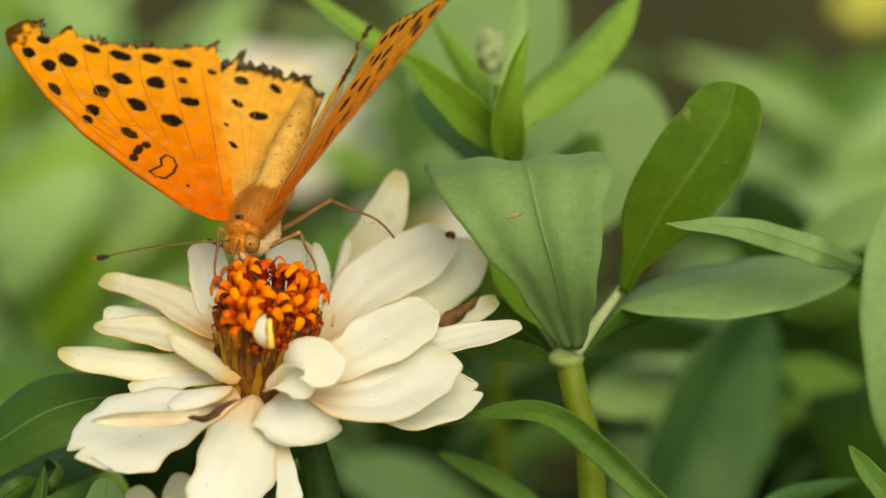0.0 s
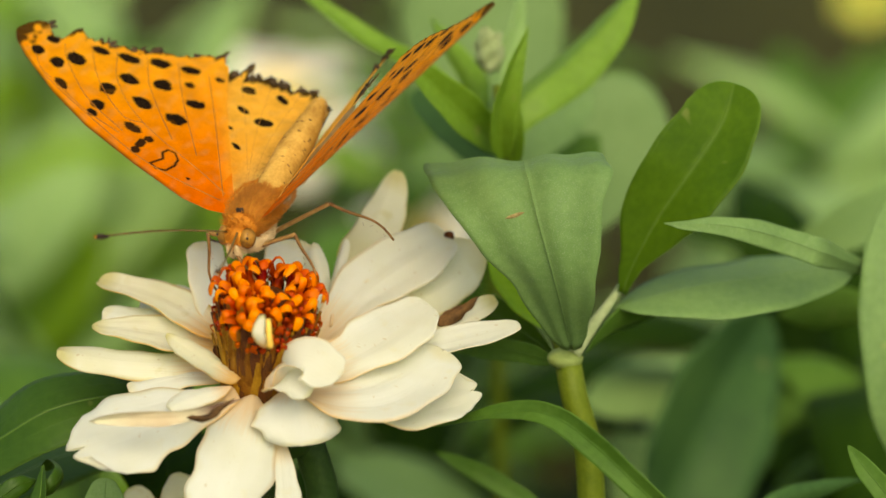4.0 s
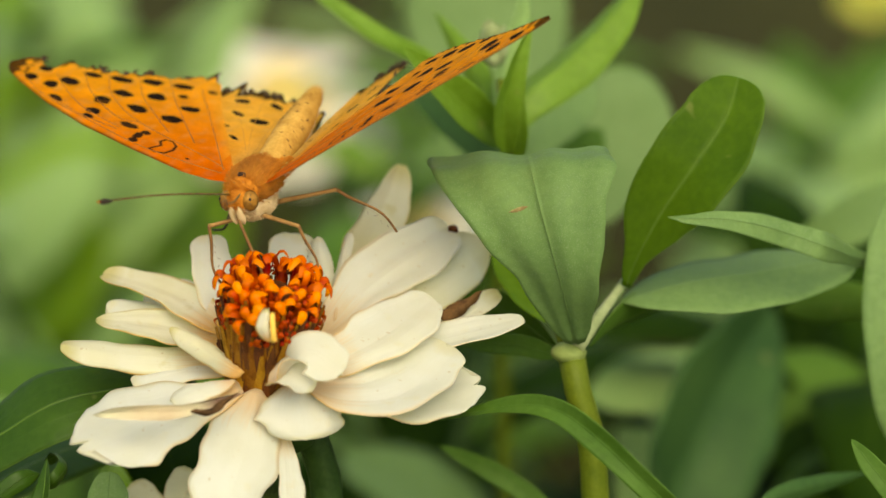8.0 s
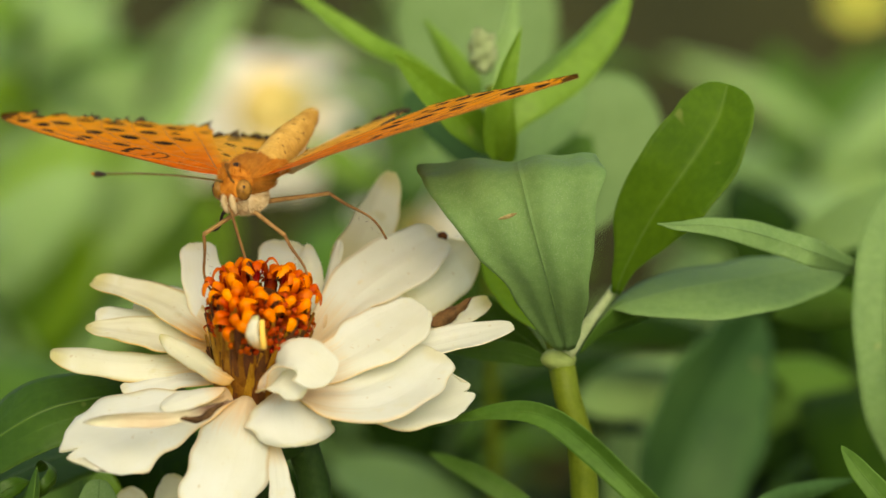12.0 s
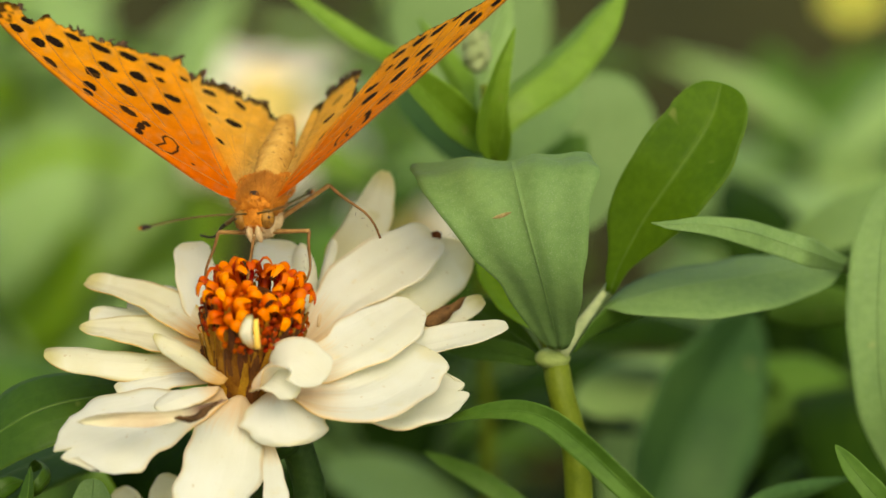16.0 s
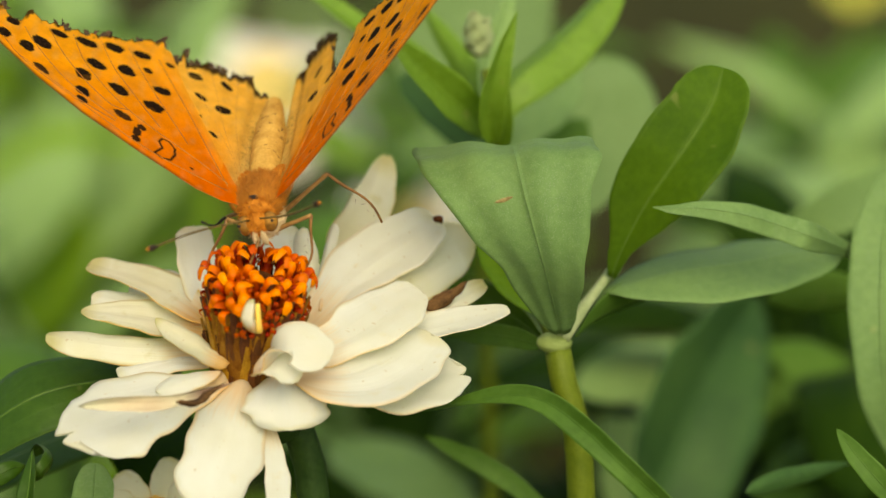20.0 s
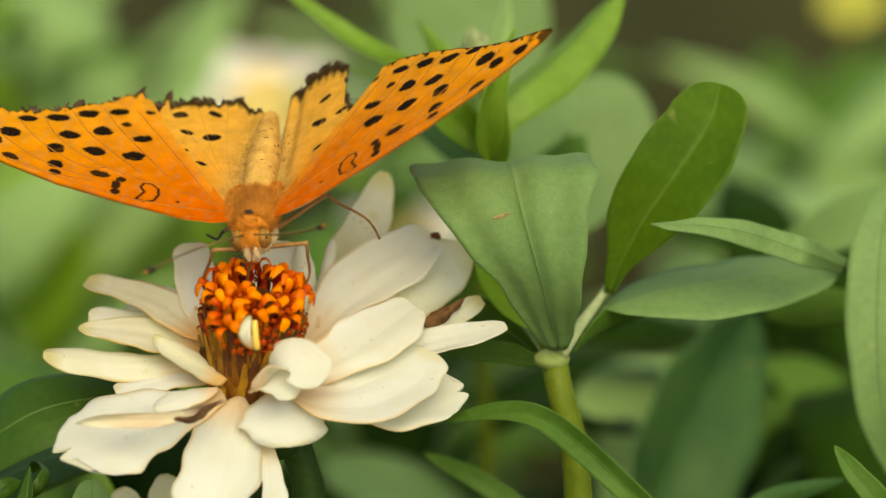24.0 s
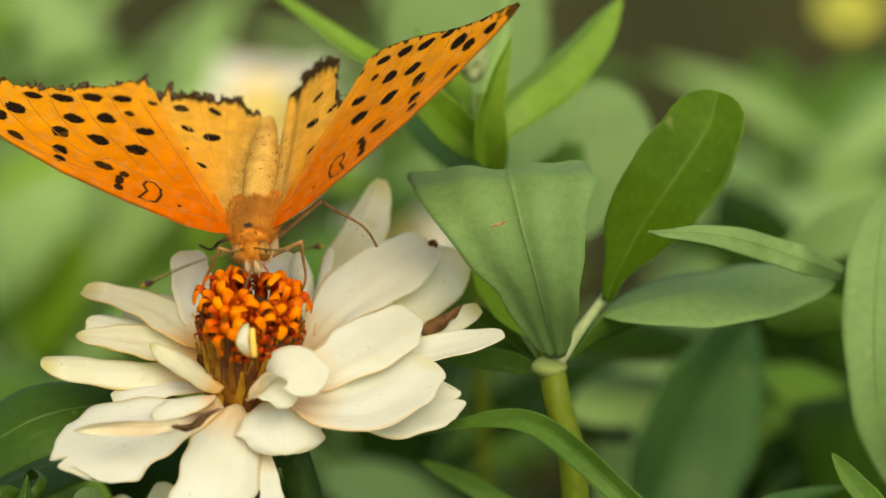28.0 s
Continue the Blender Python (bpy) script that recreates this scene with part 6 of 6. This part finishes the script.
    right = [(0, 37.2), (0.5, 37.3), (1, 37.3), (1.5, 30.9), (2, 27.5), (2.5, 27.8), (3, 29.4), (3.5, 35.6), (5.5, 51.1), (6, 47.5), (6.5, 47.9), (7, 42.3), (7.5, 36.1), (8, 26.9), (8.5, 25.5), (9, 23.0), (9.5, 21.8), (10, 22.5), (10.5, 26.4), (11, 25.1), (11.5, 24.8), (12, 18.0), (12.5, 17.8), (14.5, 40.5), (15, 48.2), (15.5, 46.0), (16, 34.4), (16.5, 28.3), (17, 24.8), (17.5, 23.1), (18, 23.1), (18.5, 24.2), (19, 26.9), (19.5, 32.0), (20, 37.0), (20.5, 38.8), (21, 33.5), (21.5, 32.4), (23.5, 26.0), (24, 22.7), (24.5, 25.0), (25, 30.7), (25.5, 33.8), (26, 33.5), (26.5, 29.5), (27, 25.3), (27.5, 27.4), (28, 30.5)]
    # each pair of wings leans a little about its own length
    lean_l = [(0, 0), (2, -1), (3, -1.5), (5.5, 0), (7, 0), (8.5, -3.5), (12.5, -3.5), (14.5, -1.5), (16, 0), (28, 0)]
    lean_r = [(0, 4), (1, 3.5), (2, 2), (3, 2), (5.5, 4), (7, 4), (8, 1.5), (12.5, 1), (14.5, 2), (16, 0), (28, 0)]
    sink = [(0, 0), (2, -1), (3, -1), (5.5, 0), (7, 0), (8, -2), (12.5, -2), (14.5, 0), (28, 0)]
    right = [(t, a + table(sink, t)) for t, a in right]
    for key in ("fl", "hl"):
        walk(wings[key], [(t, pose(-HINGE_X, 0, HINGE_Z, table(lean_l, t), a, 0)) for t, a in left])
    walk(wings["fr"], [(t, pose(HINGE_X, 0, HINGE_Z, table(lean_r, t), -a, 0)) for t, a in right])
    foot = Vector((0, 0.0022, 0.0008))
    dip = [(0, 0), (7, 0), (12.5, 0), (14.5, -3), (16, -7), (17, -8), (28, -8)]
    walk(belly, [(t, Matrix.Translation(foot) @ pose(0, 0, 0, a) @ Matrix.Translation(-foot)) for t, a in dip])
    spread = [(0, 8), (1, 6), (2, 2), (3, 0), (5.5, 12), (6.5, 12), (7, 7), (8, 2), (12.5, 2), (14.5, 0), (28, 0)]
    walk(wings["hr"], [(t, pose(HINGE_X, 0, HINGE_Z, table(lean_r, t), -a - table(spread, t), 0)) for t, a in right])
    # feet hold on to the flower while the body rocks
    for (thigh, shin), (hip, foot, pole, l1, l2, m1, m2) in zip(leg_joints, LEGS):
        first, second = [], []
        for t, m in rows:
            inv = m.inverted()
            h, f = Vector(hip), inv @ Vector(foot)
            k = (inv.to_3x3() @ Vector(pole)).normalized()
            d = f - h
            n = min(d.length, (l1 + l2) * 0.998)
            u = d.normalized()
            f = h + u * n
            x = (l1 * l1 - l2 * l2 + n * n) / (2 * n)
            y = math.sqrt(max(1e-12, l1 * l1 - x * x))
            side = (k - u * k.dot(u)).normalized()
            knee = h + u * x + side * y
            first.append((t, aim(h, knee, side)))
            second.append((t, aim(knee, f, side)))
        walk(thigh, first)
        walk(shin, second)
    root, flat = Vector((-0.0007, -0.0062, 0.0012)), Vector((1, 0, 0))
    walk(antennae[0], [(t, aim(root, Vector(p) * 0.001, flat)) for t, p in [
        (0, (-8.0, -20.2, 9.8)), (0.5, (-7.2, -20.7, 9.7)), (1, (-7.3, -20.9, 9.1)), (1.5, (-7.9, -21.4, 7.6)), (2, (-8.1, -21.8, 6.4)), (2.5, (-8.0, -21.8, 6.4)), (3, (-8.9, -21.5, 5.8)), (3.5, (-8.6, -21.2, 7.1)), (5.5, (-8.1, -20.2, 9.8)), (6, (-8.6, -20.2, 9.4)), (6.5, (-8.4, -19.7, 10.3)), (7, (-8.0, -20.3, 9.7)), (7.5, (-7.9, -21.0, 8.6)), (8, (-8.4, -21.6, 6.5)), (8.5, (-8.2, -22.0, 5.5)), (9, (-8.2, -22.1, 5.0)), (9.5, (-8.0, -22.2, 5.3)), (10, (-8.3, -21.9, 5.5)), (10.5, (-8.1, -22.1, 5.4)), (11, (-8.7, -21.8, 5.3)), (11.5, (-8.4, -21.9, 5.4)), (12, (-8.9, -21.8, 5.0)), (12.5, (-9.5, -21.4, 5.0)), (14.5, (-10.0, -21.4, 3.5)), (15, (-9.9, -21.4, 4.3)), (15.5, (-9.3, -21.6, 4.9)), (16, (-9.0, -21.2, 6.6)), (16.5, (-8.0, -21.2, 7.9)), (17, (-8.0, -20.9, 8.5)), (17.5, (-8.3, -20.8, 8.5)), (18, (-8.6, -20.6, 8.6)), (18.5, (-8.6, -20.8, 8.1)), (19, (-8.5, -20.8, 8.2)), (19.5, (-8.6, -20.6, 8.6)), (20, (-8.5, -20.7, 8.4)), (20.5, (-8.8, -20.3, 8.9)), (21, (-8.9, -20.2, 9.0)), (21.5, (-8.9, -20.7, 8.0)), (23.5, (-9.3, -20.8, 7.4)), (24, (-8.8, -21.3, 6.8)), (24.5, (-8.8, -21.2, 7.0)), (25, (-8.8, -21.0, 7.5)), (25.5, (-8.8, -20.8, 8.0)), (26, (-8.9, -20.7, 8.0)), (26.5, (-8.7, -21.3, 6.9)), (27, (-8.5, -21.2, 7.2)), (27.5, (-8.7, -21.0, 7.5)), (28, (-8.9, -20.8, 7.9))]])
    other = Vector((0.0007, -0.0062, 0.0012))
    walk(antennae[1], [(t, aim(other, Vector(p) * 0.001, flat)) for t, p in ((0, (7.4, -21.5, 6.6)), (12.5, (7.4, -21.5, 6.4)), (14.5, (8.4, -20.6, 8.0)), (17, (11.4, -19.0, 9.2)), (28, (11.4, -19.0, 9.2)))])
    walk(tongue, [(t, aim(Vector((0, -0.0066, -0.0012)), m.inverted() @ TONGUE_TIP, Vector((1, 0, 0)))) for t, m in rows])


motions()
